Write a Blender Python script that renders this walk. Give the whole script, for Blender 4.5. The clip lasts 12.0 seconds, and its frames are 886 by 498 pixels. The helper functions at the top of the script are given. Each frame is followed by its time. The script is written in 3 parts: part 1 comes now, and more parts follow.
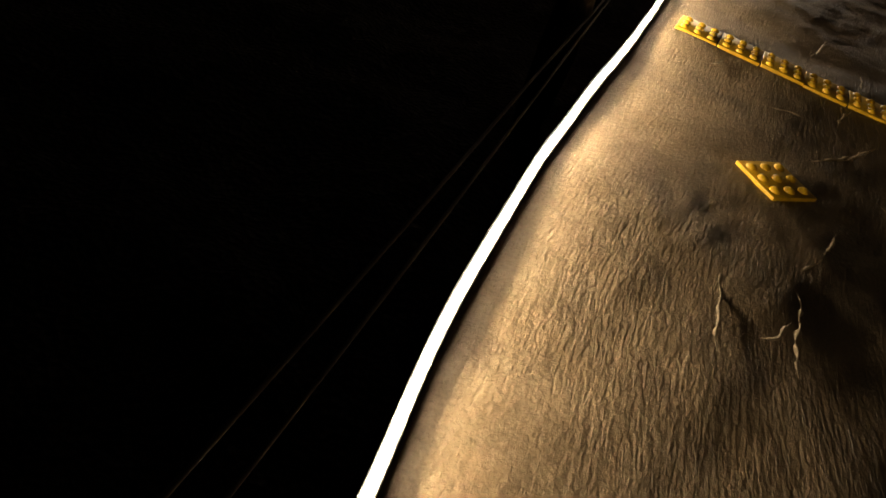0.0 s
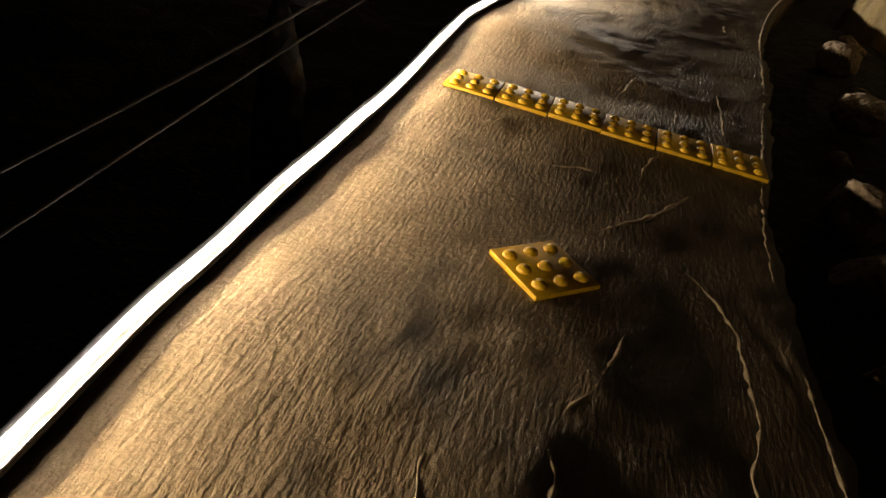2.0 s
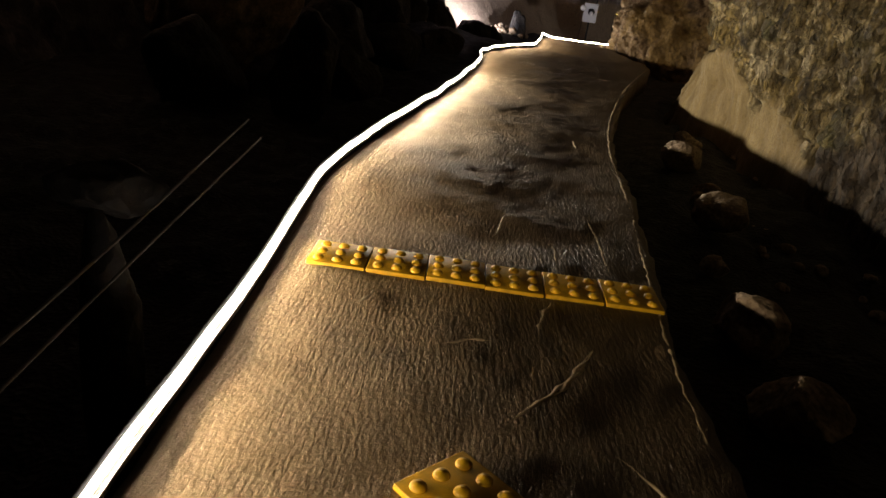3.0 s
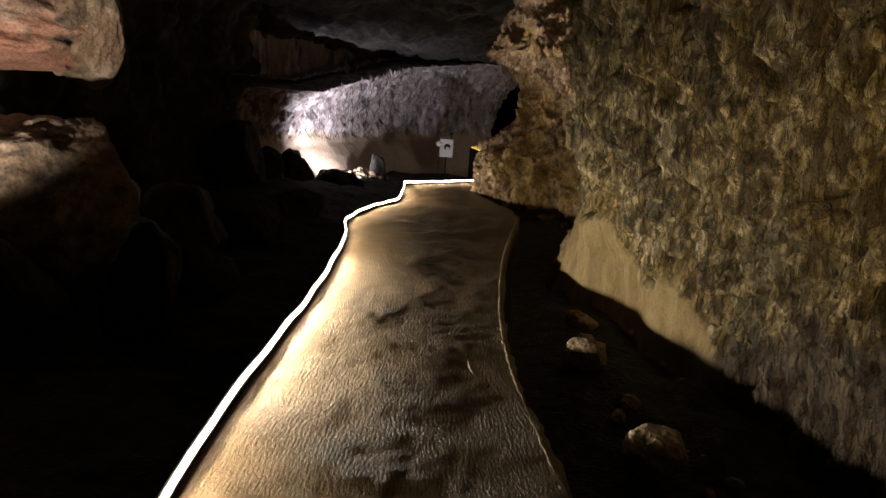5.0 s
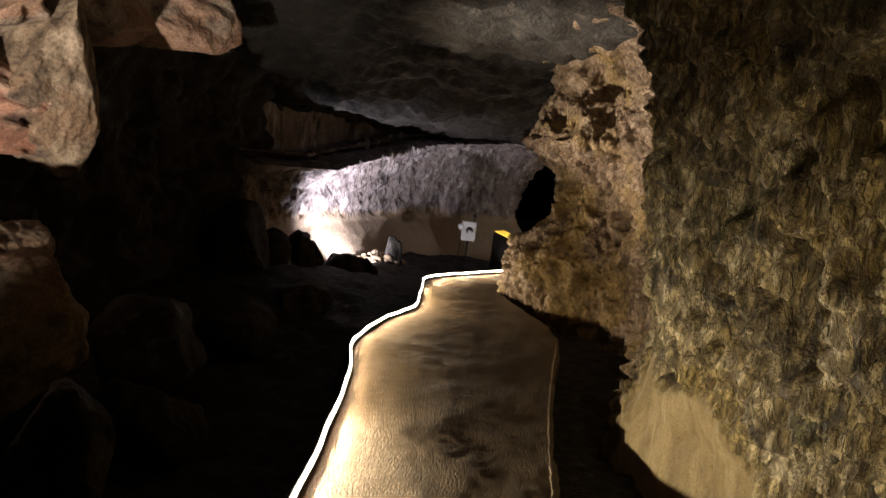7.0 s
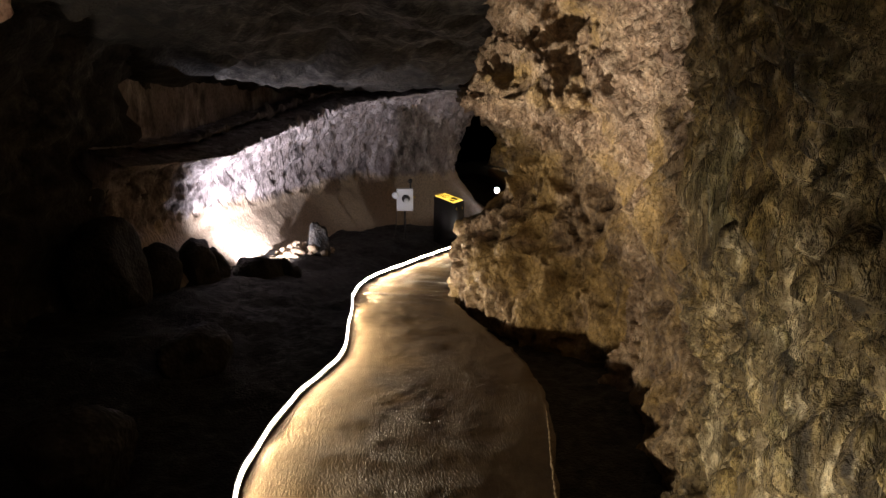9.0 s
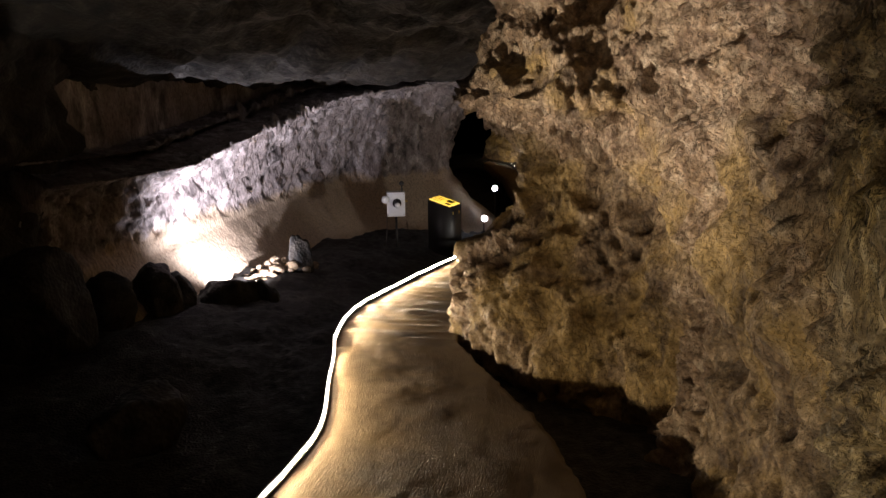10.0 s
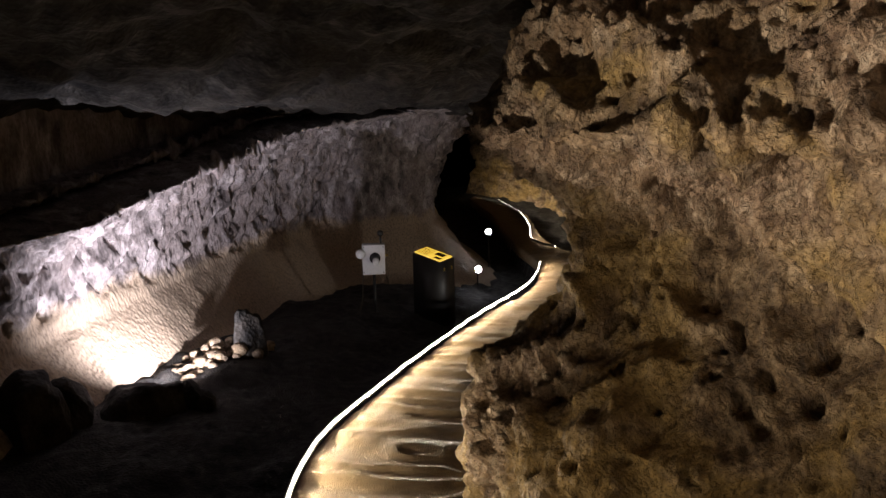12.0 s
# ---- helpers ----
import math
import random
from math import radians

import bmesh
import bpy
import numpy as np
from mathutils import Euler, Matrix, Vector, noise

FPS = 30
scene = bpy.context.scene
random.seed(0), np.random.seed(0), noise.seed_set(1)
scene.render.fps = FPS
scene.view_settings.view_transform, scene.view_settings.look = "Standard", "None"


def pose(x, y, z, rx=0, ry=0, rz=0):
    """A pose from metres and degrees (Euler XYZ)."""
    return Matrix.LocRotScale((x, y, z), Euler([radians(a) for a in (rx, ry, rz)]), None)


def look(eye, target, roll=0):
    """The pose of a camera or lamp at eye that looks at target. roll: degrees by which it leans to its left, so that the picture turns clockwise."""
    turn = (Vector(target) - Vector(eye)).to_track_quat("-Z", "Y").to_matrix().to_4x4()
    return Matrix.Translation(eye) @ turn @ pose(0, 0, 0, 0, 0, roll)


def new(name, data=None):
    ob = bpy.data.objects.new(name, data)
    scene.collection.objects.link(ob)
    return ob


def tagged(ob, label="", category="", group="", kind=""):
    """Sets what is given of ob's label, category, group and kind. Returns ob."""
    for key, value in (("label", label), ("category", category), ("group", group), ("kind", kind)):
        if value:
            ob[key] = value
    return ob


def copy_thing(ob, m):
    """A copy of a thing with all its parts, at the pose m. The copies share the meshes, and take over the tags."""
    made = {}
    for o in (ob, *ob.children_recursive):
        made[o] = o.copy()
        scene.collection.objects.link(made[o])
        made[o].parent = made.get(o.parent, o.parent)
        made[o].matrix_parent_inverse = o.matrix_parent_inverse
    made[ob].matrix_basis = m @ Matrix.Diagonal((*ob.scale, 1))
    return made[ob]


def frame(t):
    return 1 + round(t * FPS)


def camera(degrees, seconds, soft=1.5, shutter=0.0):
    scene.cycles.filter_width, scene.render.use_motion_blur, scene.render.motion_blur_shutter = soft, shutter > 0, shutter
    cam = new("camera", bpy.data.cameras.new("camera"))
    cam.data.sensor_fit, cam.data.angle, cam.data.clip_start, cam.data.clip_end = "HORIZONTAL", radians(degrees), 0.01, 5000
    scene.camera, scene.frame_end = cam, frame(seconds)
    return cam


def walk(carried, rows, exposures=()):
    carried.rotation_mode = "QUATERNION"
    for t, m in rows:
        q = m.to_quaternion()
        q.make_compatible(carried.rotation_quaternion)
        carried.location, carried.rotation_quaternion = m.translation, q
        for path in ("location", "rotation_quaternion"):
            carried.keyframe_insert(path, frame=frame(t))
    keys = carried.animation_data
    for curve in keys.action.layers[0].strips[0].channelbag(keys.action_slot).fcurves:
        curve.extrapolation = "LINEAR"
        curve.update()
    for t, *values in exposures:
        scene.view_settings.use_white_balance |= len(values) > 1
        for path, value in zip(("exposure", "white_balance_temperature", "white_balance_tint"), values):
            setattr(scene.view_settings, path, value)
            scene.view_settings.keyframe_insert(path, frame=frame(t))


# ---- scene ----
import itertools

cam = camera(62.5, 12.0)
PATH = [
    (0, (0.303, 0.226, 0.961), (0.628, 1.757, -0.285), 20.9),
    (0.5, (0.514, 0.388, 0.905), (0.822, 1.897, -0.372), 22.4),
    (1, (0.688, 0.506, 0.889), (0.99, 2.067, -0.325), 21.9),
    (1.5, (0.864, 0.63, 0.841), (1.204, 2.27, -0.253), 20.1),
    (2, (0.983, 0.799, 0.865), (1.45, 2.436, -0.186), 13.9),
    (2.5, (1.003, 0.942, 0.931), (1.646, 2.633, 0.08), 10.3),
    (2.8, (1.017, 1.017, 0.916), (1.738, 2.723, 0.16), 9.5),
    (3, (1.042, 1.118, 0.932), (1.811, 2.814, 0.203), 8.2),
    (3.2, (1.087, 1.198, 0.931), (1.912, 2.875, 0.22), 7.7),
    (4.8, (1.294, 1.866, 1.326), (2.379, 3.497, 0.922), 3.2),
    (5, (1.343, 1.917, 1.356), (2.424, 3.553, 0.963), 4.0),
    (5.5, (1.448, 2.032, 1.397), (2.517, 3.7, 1.127), 6.2),
    (6, (1.544, 2.301, 1.426), (2.598, 3.984, 1.189), 7.0),
    (6.5, (1.647, 2.697, 1.589), (2.692, 4.386, 1.353), 6.6),
    (7, (1.992, 3.261, 1.691), (3.044, 4.948, 1.467), 6.6),
    (7.2, (2.163, 3.469, 1.749), (3.216, 5.153, 1.512), 5.8),
    (8.8, (3.252, 5.147, 2.115), (4.406, 6.736, 1.738), 1.4),
    (9, (3.433, 5.335, 2.14), (4.604, 6.909, 1.755), 0.3),
    (9.5, (3.869, 5.908, 2.203), (5.049, 7.474, 1.808), -0.4),
    (10, (4.259, 6.53, 2.264), (5.441, 8.088, 1.846), -0.8),
    (10.5, (4.694, 7.106, 2.289), (5.89, 8.659, 1.894), -0.8),
    (11, (5.004, 7.673, 2.296), (6.211, 9.225, 1.928), -0.9),
    (11.5, (5.417, 8.273, 2.283), (6.641, 9.813, 1.925), -1.4),
    (12, (5.751, 8.811, 2.273), (6.994, 10.339, 1.929), -1.3),
]
walk(cam, [(t, look(eye, target, roll)) for t, eye, target, roll in PATH], [(0, 0.08), (2.5, 0.08), (4.8, 0.2), (7, 0.7), (9, 0.9), (10.5, 0.6), (12, 0.15)])

# ---- world, exposure, lights ----
world = bpy.data.worlds.new("world")
scene.world = world
world.use_nodes = True
world.node_tree.nodes["Background"].inputs[0].default_value = (0.0, 0.0, 0.0, 1)
world.node_tree.nodes["Background"].inputs[1].default_value = 0.0
scene.view_settings.exposure = 0.0


def spot(name, eye, target, power, degrees, colour, size=0.06, blend=0.6):
    data = bpy.data.lights.new(name, "SPOT")
    data.energy, data.spot_size, data.spot_blend, data.color, data.shadow_soft_size = power, radians(degrees), blend, colour, size
    ob = new(name, data)
    ob.matrix_world = look(eye, target)
    return ob


COOL = (0.93, 0.88, 1.0)
spot("floodlight_tunnel", (8.25, 16.25, -0.42), (8.3, 17.6, 0.85), 560, 146, COOL, 0.02, 1.0)
spot("floodlight_ledge", (0.1, 5.6, 0.1), (1.4, 9.3, 2.5), 950, 55, (1.0, 0.88, 0.76), 0.06)
spot("floodlight_nose", (4.3, 11.6, -0.2), (8.2, 9.9, 3.0), 1350, 56, (1.0, 0.85, 0.68), 0.05, 0.9)
# Unseen fill lamp, added to brighten the projector box and lectern.
spot("display_fill", (12.7, 14.95, -0.3), (12.9, 18.6, 0.5), 60, 60, (1.0, 0.95, 0.9), 0.05)


# ---- materials ----
def nodes_of(name):
    m = bpy.data.materials.new(name)
    m.use_nodes = True
    nt = m.node_tree
    return m, nt, nt.nodes["Principled BSDF"]


def link(nt, a, b):
    nt.links.new(a, b)


def noise_node(nt, vec, scale, detail=6, rough=0.6, distort=0.0):
    n = nt.nodes.new("ShaderNodeTexNoise")
    n.inputs["Scale"].default_value, n.inputs["Detail"].default_value = scale, detail
    n.inputs["Roughness"].default_value, n.inputs["Distortion"].default_value = rough, distort
    if vec is not None:
        link(nt, vec, n.inputs["Vector"])
    return n


def ramp(nt, fac, stops):
    r = nt.nodes.new("ShaderNodeValToRGB")
    while len(r.color_ramp.elements) < len(stops):
        r.color_ramp.elements.new(0.5)
    for e, (p, c) in zip(r.color_ramp.elements, stops):
        e.position, e.color = p, (*c, 1)
    link(nt, fac, r.inputs["Fac"])
    return r


def mix(nt, fac, a, b, mode="MIX"):
    m = nt.nodes.new("ShaderNodeMix")
    m.data_type, m.blend_type = "RGBA", mode
    for sock, v in ((m.inputs["Factor"], fac), (m.inputs["A"], a), (m.inputs["B"], b)):
        if isinstance(v, (int, float)):
            sock.default_value = v
        elif isinstance(v, tuple):
            sock.default_value = (*v, 1)
        else:
            link(nt, v, sock)
    return m.outputs["Result"]


def scaled(nt, vec, s):
    m = nt.nodes.new("ShaderNodeMapping")
    m.inputs["Scale"].default_value = s
    link(nt, vec, m.inputs["Vector"])
    return m.outputs["Vector"]


def bump(nt, height, strength, distance, normal=None):
    b = nt.nodes.new("ShaderNodeBump")
    b.inputs["Strength"].default_value, b.inputs["Distance"].default_value = strength, distance
    link(nt, height, b.inputs["Height"])
    if normal is not None:
        link(nt, normal, b.inputs["Normal"])
    return b.outputs["Normal"]


def rock_material(name, dark, mid, light, stain, stretch=(1, 1, 1), rough=0.8, pits=0.5, fine=0.012, foot=None):
    """Layered rock. foot: colour and height of a smoother crust low on the wall"""
    m, nt, p = nodes_of(name)
    co = nt.nodes.new("ShaderNodeTexCoord").outputs["Object"]
    st = scaled(nt, co, stretch)
    big = noise_node(nt, st, 1.3, 4, 0.6, 0.0)
    med = noise_node(nt, st, 5, 3, 0.55, 0.0)
    tiny = noise_node(nt, st, 38, 3, 0.6)
    col = ramp(nt, med.outputs["Fac"], [(0.32, dark), (0.5, mid), (0.7, light)]).outputs["Color"]
    sep = nt.nodes.new("ShaderNodeSeparateXYZ")
    link(nt, co, sep.inputs[0])

    def edge(out, lo, hi, wobble):
        a = nt.nodes.new("ShaderNodeMath")
        a.operation = "MULTIPLY_ADD"
        link(nt, big.outputs["Fac"], a.inputs[0])
        a.inputs[1].default_value = wobble
        link(nt, sep.outputs[out], a.inputs[2])
        r = nt.nodes.new("ShaderNodeMapRange")
        r.inputs["From Min"].default_value, r.inputs["From Max"].default_value = lo + wobble / 2, hi + wobble / 2
        link(nt, a.outputs[0], r.inputs["Value"])
        return r.outputs[0]

    patch = ramp(nt, big.outputs["Fac"], [(0.48, (0, 0, 0)), (0.54, (1, 1, 1))]).outputs["Color"]
    col = mix(nt, patch, col, mix(nt, 0.7, col, stain))
    if foot:
        col = mix(nt, edge("Z", foot[1] - 0.07, foot[1] + 0.07, 0.8), foot[0], col)
    speck = ramp(nt, tiny.outputs["Fac"], [(0.36, (0.55, 0.52, 0.5)), (0.5, (1, 1, 1)), (0.72, (1.3, 1.28, 1.25))]).outputs["Color"]
    col = mix(nt, 0.8, col, speck, "MULTIPLY")
    link(nt, col, p.inputs["Base Color"])
    link(nt, ramp(nt, med.outputs["Fac"], [(0.3, (min(1, rough + 0.1),) * 3), (0.7, (rough - 0.2,) * 3)]).outputs["Color"], p.inputs["Roughness"])
    vor = nt.nodes.new("ShaderNodeTexVoronoi")
    vor.inputs["Scale"].default_value = 22
    link(nt, st, vor.inputs["Vector"])
    n1 = bump(nt, vor.outputs["Distance"], pits, 0.022)
    n2 = bump(nt, med.outputs["Fac"], 0.4, 0.03, n1)
    link(nt, bump(nt, tiny.outputs["Fac"], 0.4, fine, n2), p.inputs["Normal"])
    return m


def wall_material():
    """Crusted ochre rock near the start, smooth beige flowstone, brown earth, and the warm brown pillar further on."""
    m, nt, p = nodes_of("ochre_lava_rock")
    co = nt.nodes.new("ShaderNodeTexCoord").outputs["Object"]

    def field(name):
        a = nt.nodes.new("ShaderNodeAttribute")
        a.attribute_name = name
        return a.outputs["Fac"]

    st = mix(nt, field("pillar"), scaled(nt, co, (1, 1, 0.36)), scaled(nt, co, (1, 1, 0.9)))
    wide_ = noise_node(nt, co, 1.1, 4, 0.6, 0.4)
    med = noise_node(nt, st, 7, 5, 0.65, 0.5)
    small = noise_node(nt, st, 24, 4, 0.65, 0.4)
    tiny = noise_node(nt, co, 80, 4, 0.65)
    near = ramp(nt, med.outputs["Fac"], [(0.38, (0.06, 0.043, 0.017)), (0.46, (0.2, 0.153, 0.065)), (0.54, (0.34, 0.265, 0.125)), (0.64, (0.56, 0.48, 0.31))]).outputs["Color"]
    near = mix(nt, ramp(nt, wide_.outputs["Fac"], [(0.5, (0, 0, 0)), (0.62, (0.75,) * 3)]).outputs["Color"], near, mix(nt, 0.6, near, (0.4, 0.28, 0.065)))
    near = mix(nt, ramp(nt, wide_.outputs["Fac"], [(0.34, (0.6,) * 3), (0.42, (0, 0, 0))]).outputs["Color"], near, (0.16, 0.155, 0.06))
    # Bump peaks tinted paler, as nodule tips that catch the light.
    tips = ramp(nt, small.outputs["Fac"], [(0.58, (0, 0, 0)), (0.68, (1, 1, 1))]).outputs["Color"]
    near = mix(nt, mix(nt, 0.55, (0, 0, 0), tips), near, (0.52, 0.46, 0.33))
    far = ramp(nt, med.outputs["Fac"], [(0.36, (0.085, 0.05, 0.026)), (0.5, (0.22, 0.148, 0.08)), (0.64, (0.38, 0.28, 0.175))]).outputs["Color"]
    far = mix(nt, ramp(nt, wide_.outputs["Fac"], [(0.46, (0, 0, 0)), (0.56, (0.8,) * 3)]).outputs["Color"], far, (0.3, 0.2, 0.065))
    blot = noise_node(nt, co, 2.6, 5, 0.65, 0.6)
    far = mix(nt, ramp(nt, blot.outputs["Fac"], [(0.36, (0.85,) * 3), (0.47, (0, 0, 0))]).outputs["Color"], far, (0.08, 0.05, 0.026))
    far = mix(nt, mix(nt, field("crumbly"), (0, 0, 0), (0.75, 0.75, 0.75)), far, ramp(nt, med.outputs["Fac"], [(0.34, (0.15, 0.09, 0.055)), (0.5, (0.31, 0.215, 0.145)), (0.68, (0.5, 0.41, 0.32))]).outputs["Color"])
    col = mix(nt, field("pillar"), near, far)
    col = mix(nt, field("flow"), col, ramp(nt, med.outputs["Fac"], [(0.3, (0.16, 0.11, 0.042)), (0.5, (0.23, 0.166, 0.067)), (0.7, (0.31, 0.235, 0.108))]).outputs["Color"])
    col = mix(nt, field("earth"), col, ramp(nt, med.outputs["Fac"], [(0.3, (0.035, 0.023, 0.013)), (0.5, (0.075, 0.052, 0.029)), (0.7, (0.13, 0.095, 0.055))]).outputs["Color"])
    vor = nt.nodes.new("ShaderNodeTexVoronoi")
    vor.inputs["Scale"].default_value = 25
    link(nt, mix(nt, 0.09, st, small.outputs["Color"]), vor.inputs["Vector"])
    # Creases darkened and cell centres lightened in colour, standing in for relief shading.
    crevice_shade = ramp(nt, vor.outputs["Distance"], [(0.1, (1.3, 1.28, 1.24)), (0.42, (0.95, 0.95, 0.95)), (0.68, (0.4, 0.37, 0.32))]).outputs["Color"]
    crevice_weight = mix(nt, field("flow"), mix(nt, field("pillar"), (1, 1, 1), (0.45, 0.45, 0.45)), (0.05, 0.05, 0.05))
    col = mix(nt, crevice_weight, col, mix(nt, 1.0, col, crevice_shade, "MULTIPLY"))
    speck = ramp(nt, tiny.outputs["Fac"], [(0.36, (0.62, 0.6, 0.58)), (0.5, (1, 1, 1)), (0.7, (1.2, 1.18, 1.15))]).outputs["Color"]
    link(nt, mix(nt, 0.8, col, speck, "MULTIPLY"), p.inputs["Base Color"])
    link(nt, ramp(nt, small.outputs["Fac"], [(0.35, (0.85,) * 3), (0.65, (0.5,) * 3)]).outputs["Color"], p.inputs["Roughness"])
    rugged = mix(nt, field("flow"), small.outputs["Color"], mix(nt, 0.15, (0.5, 0.5, 0.5), small.outputs["Color"]))
    inv = nt.nodes.new("ShaderNodeMath")
    inv.operation = "MULTIPLY"
    link(nt, crevice_shade, inv.inputs[0])
    link(nt, crevice_weight, inv.inputs[1])
    n0 = bump(nt, inv.outputs[0], 0.8, 0.03)
    n1 = bump(nt, rugged, 0.9, 0.06, n0)
    link(nt, bump(nt, tiny.outputs["Fac"], 0.6, 0.02, n1), p.inputs["Normal"])
    return m


ROCK_WALL = wall_material()
ROCK_PINK = rock_material("pale_lava_rock", (0.12, 0.08, 0.06), (0.4, 0.31, 0.235), (0.58, 0.49, 0.4), (0.4, 0.22, 0.14), (1, 1, 1), 0.85, 0.4)
ROCK_RED = rock_material("reddish_lava_rock", (0.1, 0.06, 0.045), (0.32, 0.2, 0.14), (0.48, 0.36, 0.28), (0.36, 0.16, 0.1), (1, 1, 1.4), 0.85, 0.3)
ROCK_BOULDER = rock_material("brown_boulder_rock", (0.06, 0.042, 0.03), (0.2, 0.145, 0.095), (0.34, 0.26, 0.18), (0.2, 0.12, 0.07), (1, 1, 1), 0.85, 0.4)
ROCK_TUNNEL = rock_material("grey_lava_rock", (0.08, 0.068, 0.066), (0.27, 0.235, 0.23), (0.55, 0.5, 0.5), (0.24, 0.2, 0.19), (1, 1, 0.45), 0.85, 0.6, 0.012, ((0.36, 0.28, 0.2), 0.42))
# Dark lava taken down to near-black, so the shade is in the colour.
ROCK_SHADED = rock_material("shaded_dark_lava_rock", (0.005, 0.0045, 0.004), (0.018, 0.015, 0.012), (0.05, 0.042, 0.034), (0.022, 0.017, 0.011), (1, 1, 1), 0.85, 0.6)
RUBBLE = rock_material("rubble_rock", (0.12, 0.085, 0.055), (0.3, 0.225, 0.15), (0.48, 0.39, 0.28), (0.25, 0.18, 0.1), (1.6, 1.6, 1.6), 0.85, 0.5)
# Ground colour blackened for the shade in the gully and left drop.
GROUND_MAT = rock_material("shaded_cinder_ground", (0.004, 0.0035, 0.003), (0.012, 0.01, 0.008), (0.03, 0.025, 0.02), (0.014, 0.011, 0.009), (2, 2, 2), 0.95, 0.8)


def concrete():
    m, nt, p = nodes_of("brushed_tan_concrete")
    uv = nt.nodes.new("ShaderNodeUVMap")
    uv.uv_map = "along"
    uv = uv.outputs["UV"]
    co = nt.nodes.new("ShaderNodeTexCoord").outputs["Object"]
    big = noise_node(nt, co, 1.1, 5, 0.6, 0.5)
    med = noise_node(nt, co, 9, 7, 0.6)
    tiny = noise_node(nt, co, 90, 5, 0.7)
    col = ramp(nt, med.outputs["Fac"], [(0.3, (0.23, 0.155, 0.08)), (0.5, (0.3, 0.208, 0.11)), (0.72, (0.36, 0.26, 0.145))]).outputs["Color"]
    sep = nt.nodes.new("ShaderNodeSeparateXYZ")
    link(nt, uv, sep.inputs[0])
    # Damp right-hand band; its colour is also darkened for the strip's light falloff.
    damp_falloff = nt.nodes.new("ShaderNodeMath")
    damp_falloff.operation = "MULTIPLY_ADD"
    link(nt, big.outputs["Fac"], damp_falloff.inputs[0])
    damp_falloff.inputs[1].default_value = 1.3
    link(nt, sep.outputs["Y"], damp_falloff.inputs[2])
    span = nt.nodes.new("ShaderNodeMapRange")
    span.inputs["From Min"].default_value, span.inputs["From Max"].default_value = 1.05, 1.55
    link(nt, damp_falloff.outputs[0], span.inputs["Value"])
    damp_falloff = span.outputs[0]
    col = mix(nt, damp_falloff, col, mix(nt, 1.0, col, (0.33, 0.32, 0.31), "MULTIPLY"))
    col = mix(nt, 0.35, col, ramp(nt, tiny.outputs["Fac"], [(0.35, (0.5, 0.5, 0.5)), (0.6, (1.2, 1.2, 1.2))]).outputs["Color"], "MULTIPLY")
    link(nt, col, p.inputs["Base Color"])
    link(nt, ramp(nt, damp_falloff, [(0.0, (0.8,) * 3), (1.0, (0.48,) * 3)]).outputs["Color"], p.inputs["Roughness"])
    comb = noise_node(nt, scaled(nt, uv, (17, 78, 1)), 1.0, 3, 0.55, 0.3)
    lumps = noise_node(nt, scaled(nt, uv, (56, 72, 1)), 1.0, 3, 0.55, 0.2)
    keep = ramp(nt, noise_node(nt, co, 1.7, 3).outputs["Fac"], [(0.36, (0.35,) * 3), (0.55, (1,) * 3)]).outputs["Color"]
    clear = ramp(nt, sep.outputs["Y"], [(0.06, (0.25,) * 3), (0.3, (1,) * 3)]).outputs["Color"]
    comb = ramp(nt, comb.outputs["Fac"], [(0.4, (0, 0, 0)), (0.6, (1, 1, 1))]).outputs["Color"]
    h = mix(nt, 1.0, mix(nt, 1.0, comb, keep, "MULTIPLY"), clear, "MULTIPLY")
    n1 = bump(nt, h, 0.8, 0.0028)
    n2 = bump(nt, lumps.outputs["Fac"], 0.75, 0.0065, n1)
    link(nt, bump(nt, tiny.outputs["Fac"], 0.6, 0.005, n2), p.inputs["Normal"])
    return m


def plain(name, colour, rough=0.5, metal=0.0, vary=0.25, scale=30):
    m, nt, p = nodes_of(name)
    co = nt.nodes.new("ShaderNodeTexCoord").outputs["Object"]
    n = noise_node(nt, co, scale, 5)
    lo = tuple(c * (1 - vary) for c in colour)
    hi = tuple(min(1, c * (1 + vary * 0.6)) for c in colour)
    link(nt, ramp(nt, n.outputs["Fac"], [(0.3, lo), (0.65, hi)]).outputs["Color"], p.inputs["Base Color"])
    p.inputs["Roughness"].default_value, p.inputs["Metallic"].default_value = rough, metal
    link(nt, bump(nt, n.outputs["Fac"], 0.2, 0.004), p.inputs["Normal"])
    return m


def glow(name, colour, strength):
    m, nt, p = nodes_of(name)
    p.inputs["Base Color"].default_value = (0.8, 0.8, 0.8, 1)
    p.inputs["Emission Color"].default_value = (*colour, 1)
    p.inputs["Emission Strength"].default_value = strength
    return m


CONCRETE = concrete()
YELLOW = plain("yellow_rubber", (0.72, 0.42, 0.015), 0.45, 0, 0.3, 25)
LED = glow("led_light", (1.0, 0.9, 0.8), 9)
DIODE = glow("led_diodes", (1.0, 0.78, 0.5), 400)
DIODE_HOT = glow("led_diodes_bright", (1.0, 0.88, 0.7), 1120)
DIODE_DIM = glow("led_diodes_dim", (1.0, 0.78, 0.5), 280)
DIODE_FAR = glow("led_diodes_far", (1.0, 0.84, 0.62), 950)
GREY = plain("light_grey_metal", (0.72, 0.72, 0.74), 0.45, 0.0, 0.08)
BLACK = plain("black_paint", (0.012, 0.011, 0.011), 0.5)
BRASS = plain("brass", (0.6, 0.42, 0.12), 0.35, 0.9)
WHITE_GLASS = plain("white_opal_glass", (0.8, 0.8, 0.8), 0.2, 0, 0.05)
